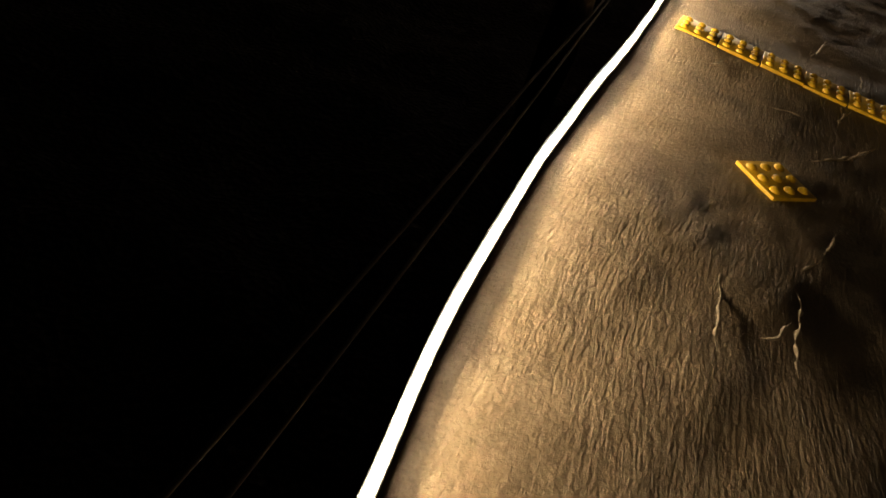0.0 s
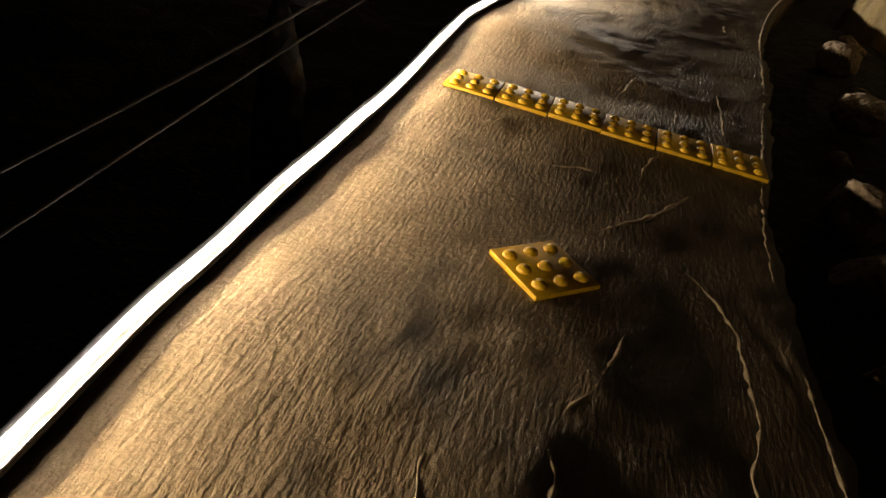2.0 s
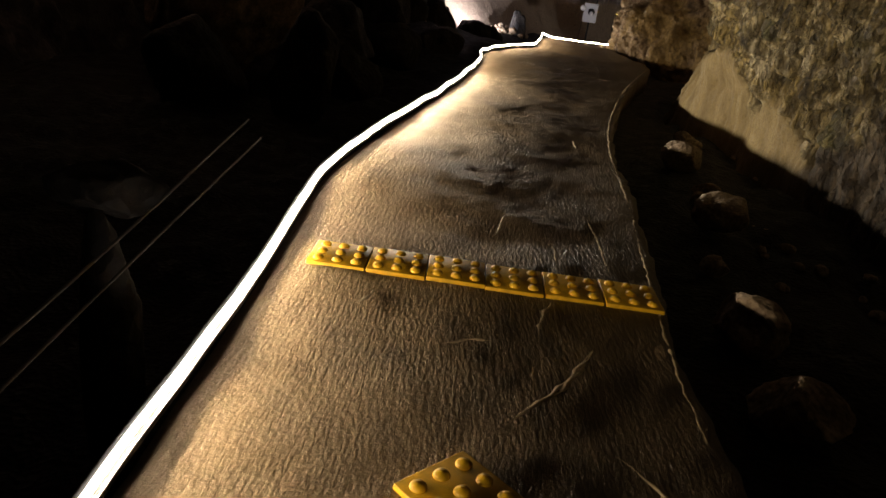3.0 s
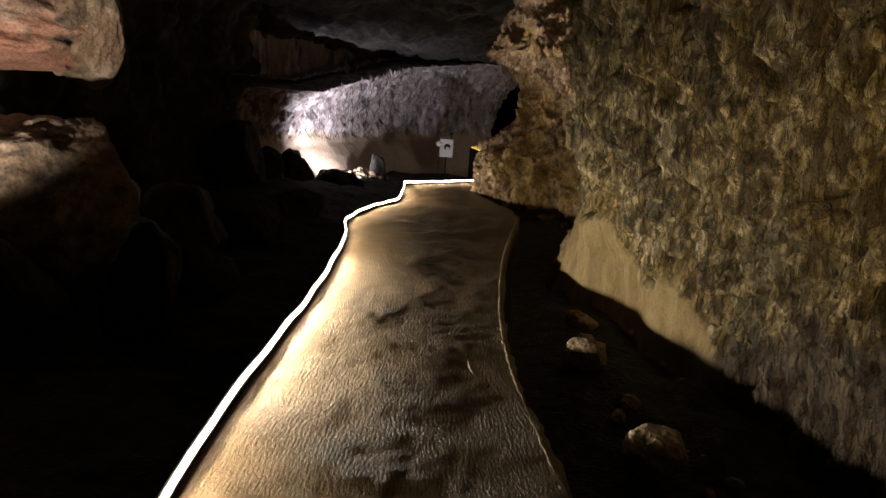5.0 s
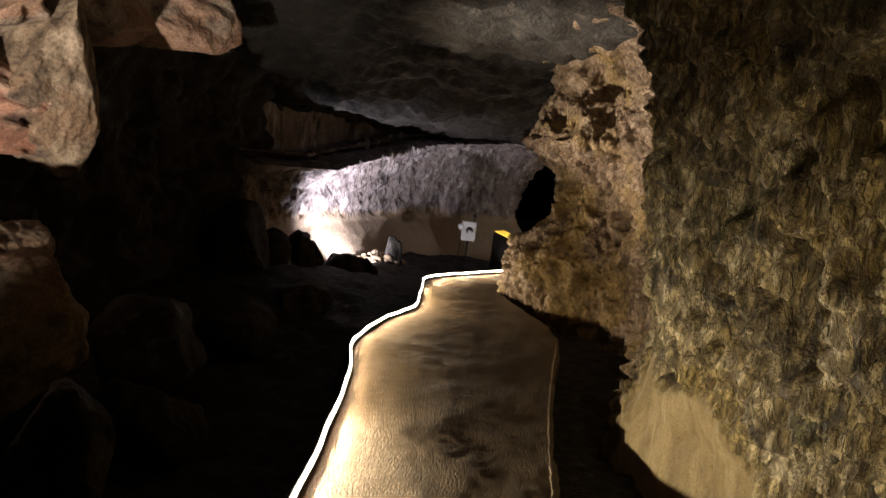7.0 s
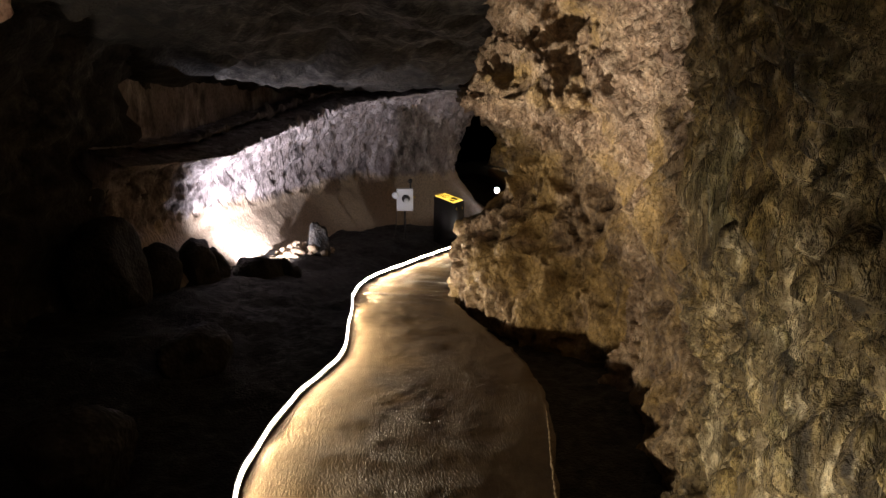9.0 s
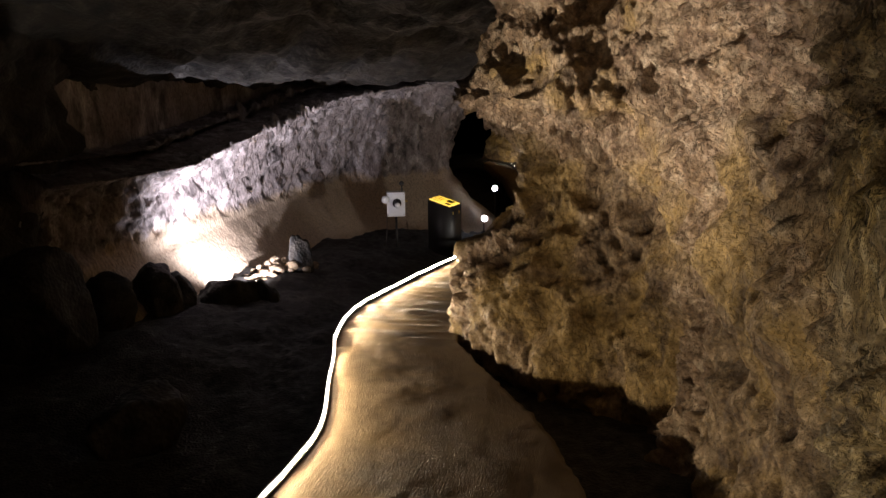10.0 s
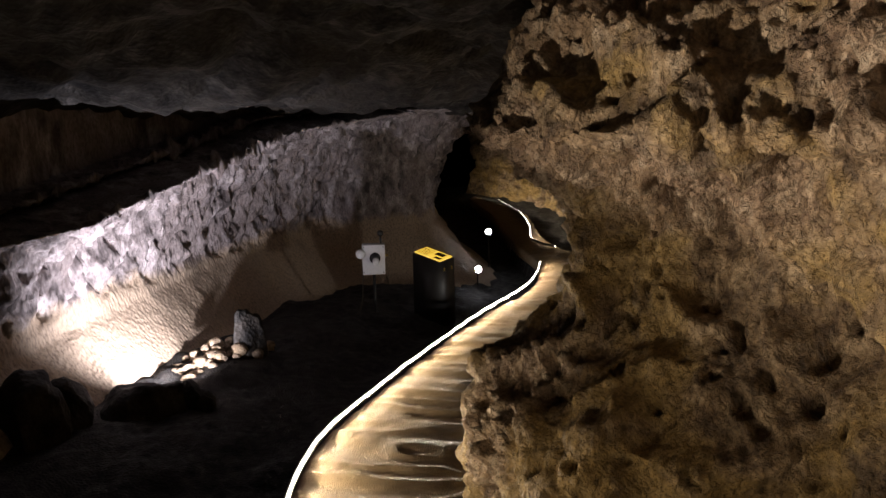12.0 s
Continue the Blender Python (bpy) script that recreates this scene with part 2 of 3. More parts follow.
PANEL = glow("yellow_lit_panel", (1.0, 0.62, 0.05), 0.9)
LENS = glow("lamp_lens", (0.95, 0.93, 1.0), 60)
CEMENT = plain("pale_cement", (0.42, 0.33, 0.21), 0.6, 0, 0.45, 60)
PROFILE = plain("dark_led_profile", (0.05, 0.045, 0.04), 0.5)
CABLE = plain("dull_cable", (0.055, 0.046, 0.036), 0.5)


# ---- geometry tools ----
def mesh_object(name, bm, material, parent=None, smooth=True):
    me = bpy.data.meshes.new(name)
    bm.to_mesh(me)
    bm.free()
    if smooth:
        me.shade_smooth()
    me.materials.append(material)
    ob = new(name, me)
    ob.parent = parent
    return ob


def part(name, bm, material, parent, label="", smooth=True):
    ob = mesh_object(name, bm, material, parent, smooth)
    return tagged(ob, label) if label else ob


def grid_object(name, pts, material, uv=None, cap=None):
    """A sheet from an array of points (rows x columns x 3), thickened by a plain back sheet at the offset cap."""
    r, c, _ = pts.shape
    verts = pts.reshape(-1, 3)
    i = np.arange(r * c).reshape(r, c)
    q = np.stack((i[:-1, :-1], i[:-1, 1:], i[1:, 1:], i[1:, :-1]), -1).reshape(-1, 4)
    faces = q
    if cap is not None:
        back = pts + cap
        verts = np.concatenate((verts, back.reshape(-1, 3)))
        n = r * c
        rim = np.concatenate((i[0, :], i[1:, -1], i[-1, -2::-1], i[-2:0:-1, 0]))
        nxt = np.roll(rim, -1)
        faces = np.concatenate((q, q[:, ::-1] + n, np.stack((rim, rim + n, nxt + n, nxt), -1)))
    me = bpy.data.meshes.new(name)
    me.from_pydata(verts.tolist(), [], faces.tolist())
    me.shade_smooth()
    if uv is not None:
        layer = me.uv_layers.new(name="along")
        flat = uv.reshape(-1, 2)
        loops = np.empty(len(me.loops), dtype=np.int32)
        me.loops.foreach_get("vertex_index", loops)
        layer.data.foreach_set("uv", flat[loops % len(flat)].astype(np.float32).ravel())
    me.materials.append(material)
    return new(name, me)


def lattice(i, seed):
    """Three random numbers in -1..1 for each whole point i."""
    k = i.astype(np.int64)
    h = (k[..., 0] * 73856093) ^ (k[..., 1] * 19349663) ^ (k[..., 2] * 83492791) ^ (seed * 2654435761)
    out = []
    for m in (0x9E3779B1, 0x85EBCA6B, 0xC2B2AE35):
        g = (h * m) & 0xFFFFFFFF
        g = ((g ^ (g >> 15)) * 0x2C1B3C6D) & 0xFFFFFFFF
        out.append(((g ^ (g >> 12)) & 0xFFFF) / 32767.5 - 1)
    return np.stack(out, -1)


def swell(p, seed=0):
    """Smooth gradient noise, about -0.7..0.7, for an array of points."""
    i = np.floor(p)
    f = p - i
    w = f * f * f * (f * (f * 6 - 15) + 10)
    out = np.zeros(p.shape[:-1])
    for c in itertools.product((0, 1), repeat=3):
        c = np.array(c)
        k = np.prod(np.where(c, w, 1 - w), -1)
        out += k * (lattice(i + c, seed) * (f - c)).sum(-1)
    return out


def cells(p, seed=0):
    """Distances to the nearest and second nearest of scattered points."""
    i = np.floor(p)
    a = np.full(p.shape[:-1], 9.0)
    b = a.copy()
    for c in itertools.product((-1, 0, 1), repeat=3):
        j = i + np.array(c)
        d = np.linalg.norm(j + 0.5 + 0.45 * lattice(j, seed) - p, axis=-1)
        b = np.minimum(b, np.maximum(a, d))
        a = np.minimum(a, d)
    return a, b


def step_up(x, lo, hi):
    t = np.clip((x - lo) / (hi - lo), 0, 1)
    return t * t * (3 - 2 * t)


def sheet_normals(pts):
    n = np.cross(np.gradient(pts, axis=0), np.gradient(pts, axis=1))
    return n / (np.linalg.norm(n, axis=2, keepdims=True) + 1e-9)


def with_fields(ob, **fields):
    """Give the front sheet of a grid object named numbers at its points (0 on its back)."""
    n = len(ob.data.vertices)
    for name, values in fields.items():
        full = np.zeros(n, np.float32)
        full[:values.size] = values.ravel()
        ob.data.attributes.new(name, "FLOAT", "POINT").data.foreach_set("value", full)
    return ob


def rough(pts, amps, stretch=(1, 1, 1), seed=0.0, crags=(), sign=1.0, calm=None, pits=0.0):
    """Push a sheet of points along its normals by layered noise and broken-edged lumps; calm(x, y, z) in 0..1 smooths the fine layers."""
    dr = np.gradient(pts, axis=0)
    dc = np.gradient(pts, axis=1)
    n = np.cross(dr, dc)
    n /= np.linalg.norm(n, axis=2, keepdims=True) + 1e-9
    d = np.zeros(pts.shape[:2])
    q = pts * np.array(stretch) + seed
    shift = Vector((3.3, 1.7, 9.1))
    for r in range(pts.shape[0]):
        for c in range(pts.shape[1]):
            v = Vector(q[r, c])
            h = sum(a * noise.noise(v * f) for a, f in amps)
            keep = 1.0 if calm is None else 1.0 - calm(*pts[r, c])
            if keep > 0.03:
                w = v + 0.06 * noise.noise_vector(v * 3.1)
                for a, f in crags:
                    near = noise.voronoi(w * f + shift)[0][0]
                    h += keep * a * (0.28 - near * near) * (1 + 0.9 * noise.noise(v * 1.7 + shift))
                pit = noise.noise(w * 6.5 + shift * 2) - 0.38
                if pit > 0:
                    h -= keep * pits * min(pit * 5, 1)
            d[r, c] = h
    return pts + sign * n * d[..., None]


def along(points, step):
    """Even samples, with their arc lengths, on a smooth curve through points."""
    p = np.array(points, float)
    d = np.concatenate(([0], np.cumsum(np.linalg.norm(np.diff(p[:, :2], axis=0), axis=1))))
    fine = np.arange(0, d[-1], step)
    m = np.gradient(p, d, axis=0)
    k = np.clip(np.searchsorted(d, fine, side="right") - 1, 0, len(d) - 2)
    h = (d[k + 1] - d[k])[:, None]
    t = ((fine - d[k])[:, None]) / h
    out = (2 * t**3 - 3 * t**2 + 1) * p[k] + (t**3 - 2 * t**2 + t) * h * m[k] + (3 * t**2 - 2 * t**3) * p[k + 1] + (t**3 - t**2) * h * m[k + 1]
    return out, fine


# ---- the path: left edge x y, right edge x y, height ----
EDGES = [
    (-0.75, -2.2, 0.5, -2.6, 0), (0.1, -0.2, 1.3, -0.7, 0), (0.44, 0.79, 1.68, 0.55, 0), (0.66, 1.48, 2.0, 1.45, 0),
    (1.04, 2.36, 2.33, 2.29, 0), (1.37, 3.11, 2.83, 3.17, 0), (1.76, 4.05, 3.2, 3.8, 0), (2.3, 4.95, 3.7, 4.7, 0),
    (2.9, 5.85, 4.3, 5.6, 0), (3.4, 6.6, 4.95, 6.45, 0), (4.0, 7.6, 5.6, 7.25, -0.01), (4.4, 8.3, 6.3, 8.05, -0.02),
    (4.85, 9.2, 7.1, 8.95, -0.03), (5.6, 10.1, 7.55, 9.65, -0.04), (6.38, 10.8, 7.85, 10.3, -0.06), (7.0, 11.75, 8.1, 11.0, -0.08),
]
EDGES += [
    (7.42, 12.42, 8.36, 11.7, -0.07), (8.26, 13.5, 9.1, 12.5, -0.17), (9.3, 14.28, 10.2, 13.3, -0.26), (10.7, 15.2, 11.6, 14.1, -0.36),
    (12.7, 16.4, 13.4, 15.4, -0.48), (14.4, 17.2, 15.2, 16.3, -0.56), (15.5, 18.0, 16.5, 17.3, -0.6), (16.5, 19.0, 17.6, 18.9, -0.6),
    (17.3, 20.3, 18.2, 20.2, -0.56), (18.8, 22.4, 19.5, 21.9, -0.5), (20.0, 24.1, 20.7, 23.5, -0.38), (21.3, 26.5, 22.0, 27.0, -0.22),
]
rows_, arc = along(EDGES, 0.03)
LEFT, RIGHT, LEVEL = rows_[:, :2], rows_[:, 2:4], rows_[:, 4]
u = np.linspace(0, 1, 56)
path_pts = np.zeros((len(rows_), len(u), 3))
path_pts[..., :2] = LEFT[:, None] * (1 - u[None, :, None]) + RIGHT[:, None] * u[None, :, None]
path_pts[..., 2] = LEVEL[:, None]
wide = np.linalg.norm(RIGHT - LEFT, axis=1)
path_uv = np.stack(np.broadcast_arrays(arc[:, None], u[None, :] * wide[:, None]), -1)
for r in range(len(rows_)):
    for c in range(len(u)):
        x, y, z = path_pts[r, c]
        v = Vector((x, y, 0))
        edge = min(u[c], 1 - u[c]) * wide[r]
        lift = 0.012 * noise.noise(v * 1.3) + 0.006 * noise.noise(v * 4) + 0.003 * noise.noise(v * 14)
        if c > len(u) - 4:
            side = (RIGHT[r] - LEFT[r]) / wide[r]
            k = 0.03 * noise.noise(v * 3) + 0.02 * noise.noise(v * 11)
            path_pts[r, c, :2] += side * k
        fold = abs(noise.noise(Vector((arc[r] * 3.6, u[c] * 1.3 + 0.35 * noise.noise(v * 2), 4.4))))
        ripple = np.interp(y, [11.0, 12.6], [0, 0.05]) * (0.25 - fold)
        path_pts[r, c, 2] = z + lift + ripple - 0.012 * max(0, 1 - u[c] * wide[r] / 0.05)
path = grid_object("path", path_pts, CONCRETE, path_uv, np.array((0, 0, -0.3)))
tagged(path, "tan brushed concrete walkway winding through the cave", "path", kind="structure")

CENTRE = (LEFT + RIGHT)[::8] / 2
SIDE = ((RIGHT - LEFT) / wide[:, None])[::8]
HALF = wide[::8] / 2
CLEVEL = LEVEL[::8]


def beside(xy):
    """Signed distance past the path's edge (negative: left), and the path's level there."""
    xy = np.asarray(xy)
    d2 = ((xy[:, None] - CENTRE[None]) ** 2).sum(-1)
    k = d2.argmin(1)
    lat = ((xy - CENTRE[k]) * SIDE[k]).sum(-1)
    far = np.sqrt(d2.min(1))
    return np.where(lat < 0, -1, 1) * np.maximum(far - HALF[k], 0), CLEVEL[k]


# ---- ground under and beside the path ----
gx, gy = np.arange(-6, 27, 0.09), np.arange(-6, 32, 0.09)
X, Y = np.meshgrid(gx, gy)
lat, lev = beside(np.stack((X.ravel(), Y.ravel()), -1))
lat, lev = lat.reshape(X.shape), lev.reshape(X.shape)
Z = np.where(lat < 0, lev - 0.42, lev - 0.2) + 0.26 * np.clip((-lat - 0.9) / 1.2, 0, 1) * np.clip((Y - 11) / 2, 0, 1)
for r in range(Z.shape[0]):
    for c in range(Z.shape[1]):
        v = Vector((X[r, c], Y[r, c], 3.1))
        k = min(1.0, abs(lat[r, c]) / 0.4)
        Z[r, c] += k * (0.1 * noise.noise(v * 0.9) + 0.06 * noise.noise(v * 2.7) + 0.04 * noise.noise(v * 6))
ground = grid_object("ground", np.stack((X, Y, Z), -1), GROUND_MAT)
tagged(ground, "cinder and rubble ground of the cave, blackened for its shade", "ground", kind="structure")

# ---- right wall ----
WALL = [
    (1.5, -6), (2.3, -2.5), (2.9, 0.0), (3.4, 1.6), (4.05, 3.3), (4.55, 4.4), (4.8, 5.0), (5.12, 5.65), (5.38, 6.2), (5.95, 6.75), (6.7, 7.45),
    (7.4, 8.05), (8.1, 8.8), (8.65, 9.5), (8.98, 10.0), (9.06, 10.65), (9.0, 11.3), (9.1, 11.75), (9.6, 12.2), (10.5, 12.6),
    (12.2, 13.6), (14.2, 14.8), (16.2, 16.0), (18.8, 18.0), (20.8, 21.0), (23.0, 24.5), (24.0, 29.5),
]
HEIGHTS = np.array([-0.6, 0.05, 0.3, 0.65, 1.0, 1.35, 1.7, 1.95, 2.2, 2.5, 2.9, 3.3, 3.6])
NEAR = np.array([-0.3, -0.35, -0.3, -0.15, 0, 0.08, 0.15, 0.2, 0.28, 0.4, 0.7, 1.2, 2.4])
MIDDLE = np.array([0.3, 0.1, -0.02, -0.1, 0, 0.05, 0.12, 0.12, 0.12, 0.12, 0.2, 0.5, 1.6])
NOSE = np.array([0.6, 0.62, 0.6, 0.46, 0.06, -0.16, -0.12, 0.2, 0.6, 0.42, 0.1, 0.1, 0.9])


def wall_sheet(line, step, zs, offset, sides=1.0):
    p, s = along(line, step)
    keep = (np.arange(len(p)) % 4 == 0) | ((p[:, 1] > 1.8) & (p[:, 1] < 12.6))
    t = np.gradient(p, axis=0)
    t /= np.linalg.norm(t, axis=1, keepdims=True)
    inward = np.stack((-t[:, 1], t[:, 0]), -1) * sides
    for _ in range(6):
        inward = (np.roll(inward, 3, 0) + inward + np.roll(inward, -3, 0)) / 3 if len(inward) > 8 else inward
    inward /= np.linalg.norm(inward, axis=1, keepdims=True)
    p, inward = p[keep], inward[keep]
    out = np.zeros((len(p), len(zs), 3))
    for k, z in enumerate(zs):
        o = np.array([offset(q[0], q[1], z) for q in p])
        out[:, k, :2] = p + inward * o[:, None]
        out[:, k, 2] = z
    return out, inward


def right_offset(x, y, z):
    a, b, c = np.interp(z, HEIGHTS, NEAR), np.interp(z, HEIGHTS, MIDDLE), np.interp(z, HEIGHTS, NOSE)
    w = np.interp(y, [5.6, 6.8, 9.5, 10.7, 12.0, 13.2], [0, 1, 1, 2, 2, 1])
    return a + (b - a) * w if w <= 1 else b + (c - b) * (w - 1)


zs = np.concatenate((np.arange(-0.6, 3.0, 0.02), np.linspace(3.0, 3.6, 14)))
pts, inward = wall_sheet(WALL, 0.016, zs, right_offset)
wx, wy, wz = pts[..., 0], pts[..., 1], pts[..., 2]
pillar = step_up(wy + 0.5 * swell(pts * 1.1, 3), 6.9, 8.2)
tall = np.stack((np.ones_like(wx), np.ones_like(wx), 0.4 + 0.45 * pillar), -1)
q = pts * tall
warp = np.stack([swell(q * 2.6, k) for k in (11, 12, 13)], -1)
qw = q + 0.09 * warp
flow = step_up(0.26 + 0.75 * swell(pts * 1.5, 5) - wz + 0.3 * step_up(wy, 5.4, 6.4), -0.06, 0.2) * step_up(wy, 4.0, 4.5) * (1 - step_up(wy, 6.6, 7.4))
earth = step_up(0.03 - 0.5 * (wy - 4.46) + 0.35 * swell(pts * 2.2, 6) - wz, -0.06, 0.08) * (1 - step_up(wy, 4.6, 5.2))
crumbly = step_up(swell(pts * 0.9, 21) + 0.3 * np.clip(wz - 1.75, -1, 0.6) + 0.12 * swell(pts * 4, 22), -0.05, 0.12) * pillar
crust = (1 - pillar) * (1 - 0.9 * flow) * (1 - 0.55 * earth)
d = (0.13 - 0.075 * pillar) * swell(q * 0.9, 1) + (0.1 - 0.04 * pillar) * swell(q * 2.1, 2) + 0.045 * swell(q * 4.6, 4)
f1, f2 = cells(qw * 5.5, 7)
g1, g2 = cells(qw * 12.0, 8)
h1, h2 = cells(qw * 25.0, 9)
d += crust * (0.17 * (0.45 - f1) + 0.13 * (0.45 - g1) + 0.075 * (0.45 - h1) + 0.07 * swell(qw * 17, 10))
d -= crust * (0.16 * step_up(swell(qw * 6.5, 14), 0.1, 0.3) + 0.3 * step_up(swell(qw * 2.3, 15), 0.24, 0.42) + 0.09 * step_up(swell(qw * 14, 16), 0.12, 0.3))
ledges = 0.5 - np.abs(swell((pts + 0.1 * warp) * np.array((1.6, 1.6, 2.2)), 17))
d += pillar * (0.36 * (ledges - 0.35) + 0.17 * swell(qw * 3.3, 24))
d += pillar * crumbly * (0.1 * (0.45 - f1) + 0.12 * (0.45 - g1) + 0.075 * (0.45 - h1) - 0.12 * step_up(swell(qw * 8, 18), 0.12, 0.32))
d += pillar * (1 - crumbly) * (0.07 * (0.45 - f1) + 0.045 * (0.45 - g1) + 0.035 * swell(qw * 11, 19) - 0.08 * step_up(swell(qw * 9, 23), 0.2, 0.36))
d += 0.01 * swell(q * 30, 20) * (1 - 0.7 * flow)
split = np.hypot(wy - np.interp(wz, [0.1, 0.3, 0.48, 0.7], [6.62, 6.5, 6.42, 6.36]) - 0.05 * swell(pts * 7, 26), 0.004)
d -= 0.09 * np.exp(-(split / 0.014) ** 2) * step_up(wz, 0.05, 0.15) * (1 - step_up(wz, 0.6, 0.75))
pts = pts - sheet_normals(pts) * d[..., None]
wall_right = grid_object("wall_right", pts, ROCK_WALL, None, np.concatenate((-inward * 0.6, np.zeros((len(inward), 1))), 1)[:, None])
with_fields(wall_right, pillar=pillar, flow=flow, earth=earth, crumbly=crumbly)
tagged(wall_right, "pitted ochre and brown lava rock wall of the cave", "rock wall", kind="structure")

# ---- left wall of the dark chamber, and the lit far wall with its lip ----
LEFTWALL = [(-4.2, -6), (-3.6, -1), (-2.6, 4), (-0.6, 8.6), (1.6, 11.4), (3.9, 13.9), (5.5, 15.6), (6.4, 16.9)]
FARWALL = [
    (5.2, 15.2), (6.0, 15.7), (6.6, 16.25), (7.26, 16.95), (8.0, 17.7), (8.7, 18.35), (9.6, 19.2), (10.7, 20.05),
    (11.9, 20.8), (12.9, 21.2), (13.9, 21.1), (14.8, 20.7), (15.6, 21.2), (16.6, 22.8), (18.0, 25.0), (19.6, 27.4), (20.8, 30),
]
LOW_Z, LOW_IN = np.array([-1.1, -0.85, -0.5, -0.1, 0.2, 0.45]), np.array([1.5, 1.05, 0.6, 0.28, 0.05, 0.0])


def vault(line, step, rows, lip_z, lip_in):
    """A wall that flares at its foot, leans in to a lip and falls back above it."""
    p, s = along(line, step)
    t = np.gradient(p, axis=0)
    t /= np.linalg.norm(t, axis=1, keepdims=True)
    inw = np.stack((t[:, 1], -t[:, 0]), -1)
    out = np.zeros((len(p), rows, 3))
    for k, (x, y) in enumerate(p):
        lz, li = lip_z(x, y), lip_in(x, y)
        up = np.linspace(0, 1, 7)[1:]
        z = np.concatenate((LOW_Z, 0.45 + (lz - 0.45) * np.sin(up * math.pi / 2), [lz + 0.06, lz + 0.14, lz + 1.6]))
        o = np.concatenate((LOW_IN, li * (1 - np.cos(up * math.pi / 2)), [li - 0.4, li - 1.0, li - 1.05]))
        a = np.concatenate(([0], np.cumsum(np.hypot(np.diff(z), np.diff(o)))))
        g = np.linspace(0, a[-1], rows)
        out[k, :, :2] = (x, y) + inw[k] * np.interp(g, a, o)[:, None]
        out[k, :, 2] = np.interp(g, a, z)
    return out, np.concatenate((-inw * 0.6, np.full((len(inw), 1), 0.2)), 1)[:, None]


pts, back = vault(LEFTWALL, 0.1, 60, lambda x, y: 3.2, lambda x, y: 0.8)
pts = rough(pts, ((0.3, 0.6), (0.12, 1.9), (0.06, 5)), (1, 1, 1), 9.4, ((0.4, 1.3), (0.2, 3.5)), 1.0)
wall_left = grid_object("wall_left", pts, ROCK_SHADED, None, back)
tagged(wall_left, "broken lava rock wall of the cave chamber, darkened for its shade", "rock wall", kind="structure")
pts, back = vault(FARWALL, 0.034, 190, lambda x, y: float(np.interp(x, [6.9, 8.9, 10.4, 12, 15], [1.4, 1.8, 2.2, 2.4, 2.5])), lambda x, y: float(np.interp(x, [6.5, 8.5, 10, 11.5, 13, 15], [0.75, 0.9, 1.2, 1.9, 2.6, 1.6])))
fx, fz = pts[..., 0], pts[..., 2]
smooth_foot = 1 - step_up(fz + 0.3 * swell(pts * 0.9, 31) + 0.08 * swell(pts * 5, 36), 0.3, 0.46)
q = pts * np.array((1, 1, 0.55))
qw = q + 0.08 * np.stack([swell(q * 3, k) for k in (32, 33, 34)], -1)
f1, f2 = cells(qw * 3.2, 35)
g1, g2 = cells(qw * 8.5, 36)
h1, h2 = cells(qw * 18, 37)
d = 0.16 * swell(pts * 0.7, 38) + 0.05 * swell(pts * 2.2, 39) + 0.015 * swell(pts * 6, 42)
d += (1 - smooth_foot) * (0.18 * (0.45 - f1) + 0.13 * (0.45 - g1) + 0.08 * (0.45 - h1) + 0.09 * swell(qw * 6, 40) - 0.1 * step_up(swell(qw * 9, 41), 0.15, 0.35))
rim_z = np.interp(fx, [6.9, 8.9, 10.4, 12, 15], [1.4, 1.8, 2.2, 2.4, 2.5])
d *= 1 - 0.8 * step_up(fz, rim_z - 0.22, rim_z - 0.04)
pts = pts + sheet_normals(pts) * d[..., None]
wall_far = grid_object("wall_far", pts, ROCK_TUNNEL, None, back)
tagged(wall_far, "grey rough lava tube wall with a smooth beige foot", "rock wall", kind="structure")

# ---- ceiling ----
gx, gy = np.arange(-6, 27, 0.1), np.arange(-6, 32, 0.1)
X, Y = np.meshgrid(gx, gy)
level = np.interp(Y, [11, 13.5, 16, 19], [3.4, 3.1, 2.55, 2.5])
pts = rough(np.stack((X, Y, level), -1), ((0.18, 0.6), (0.08, 1.7), (0.04, 4.5)), (1, 1, 1), 4.7, ((0.25, 1.5), (0.14, 4)), 1.0)
ceiling = grid_object("ceiling", pts, ROCK_SHADED, None, np.array((0, 0, 0.5)))
tagged(ceiling, "lava rock ceiling of the cave, darkened for its shade", "ceiling", kind="structure")

# ---- light strip ----
def tube(points, radius, sides=8):
    """A closed tube along points."""
    p = np.array(points, float)
    bm = bmesh.new()
    rings = []
    t = np.gradient(p, axis=0)
    for a, d in zip(p, t):
        d = Vector(d).normalized()
        e = d.cross(Vector((0, 0, 1)))
        e = e.normalized() if e.length > 1e-4 else Vector((1, 0, 0))
        f = e.cross(d)
        rings.append([bm.verts.new(Vector(a) + radius * (math.cos(k) * e + math.sin(k) * f)) for k in np.arange(sides) * math.tau / sides])
    for a, b in zip(rings, rings[1:]):
        for k in range(sides):
            bm.faces.new((a[k], a[(k + 1) % sides], b[(k + 1) % sides], b[k]))
    bm.faces.new(rings[0][::-1])
    bm.faces.new(rings[-1])
    return bm


def thing(name, label, category, at=(0, 0, 0), group=""):
    ob = new(name)
    ob.location = at
    return tagged(ob, label, category, group)


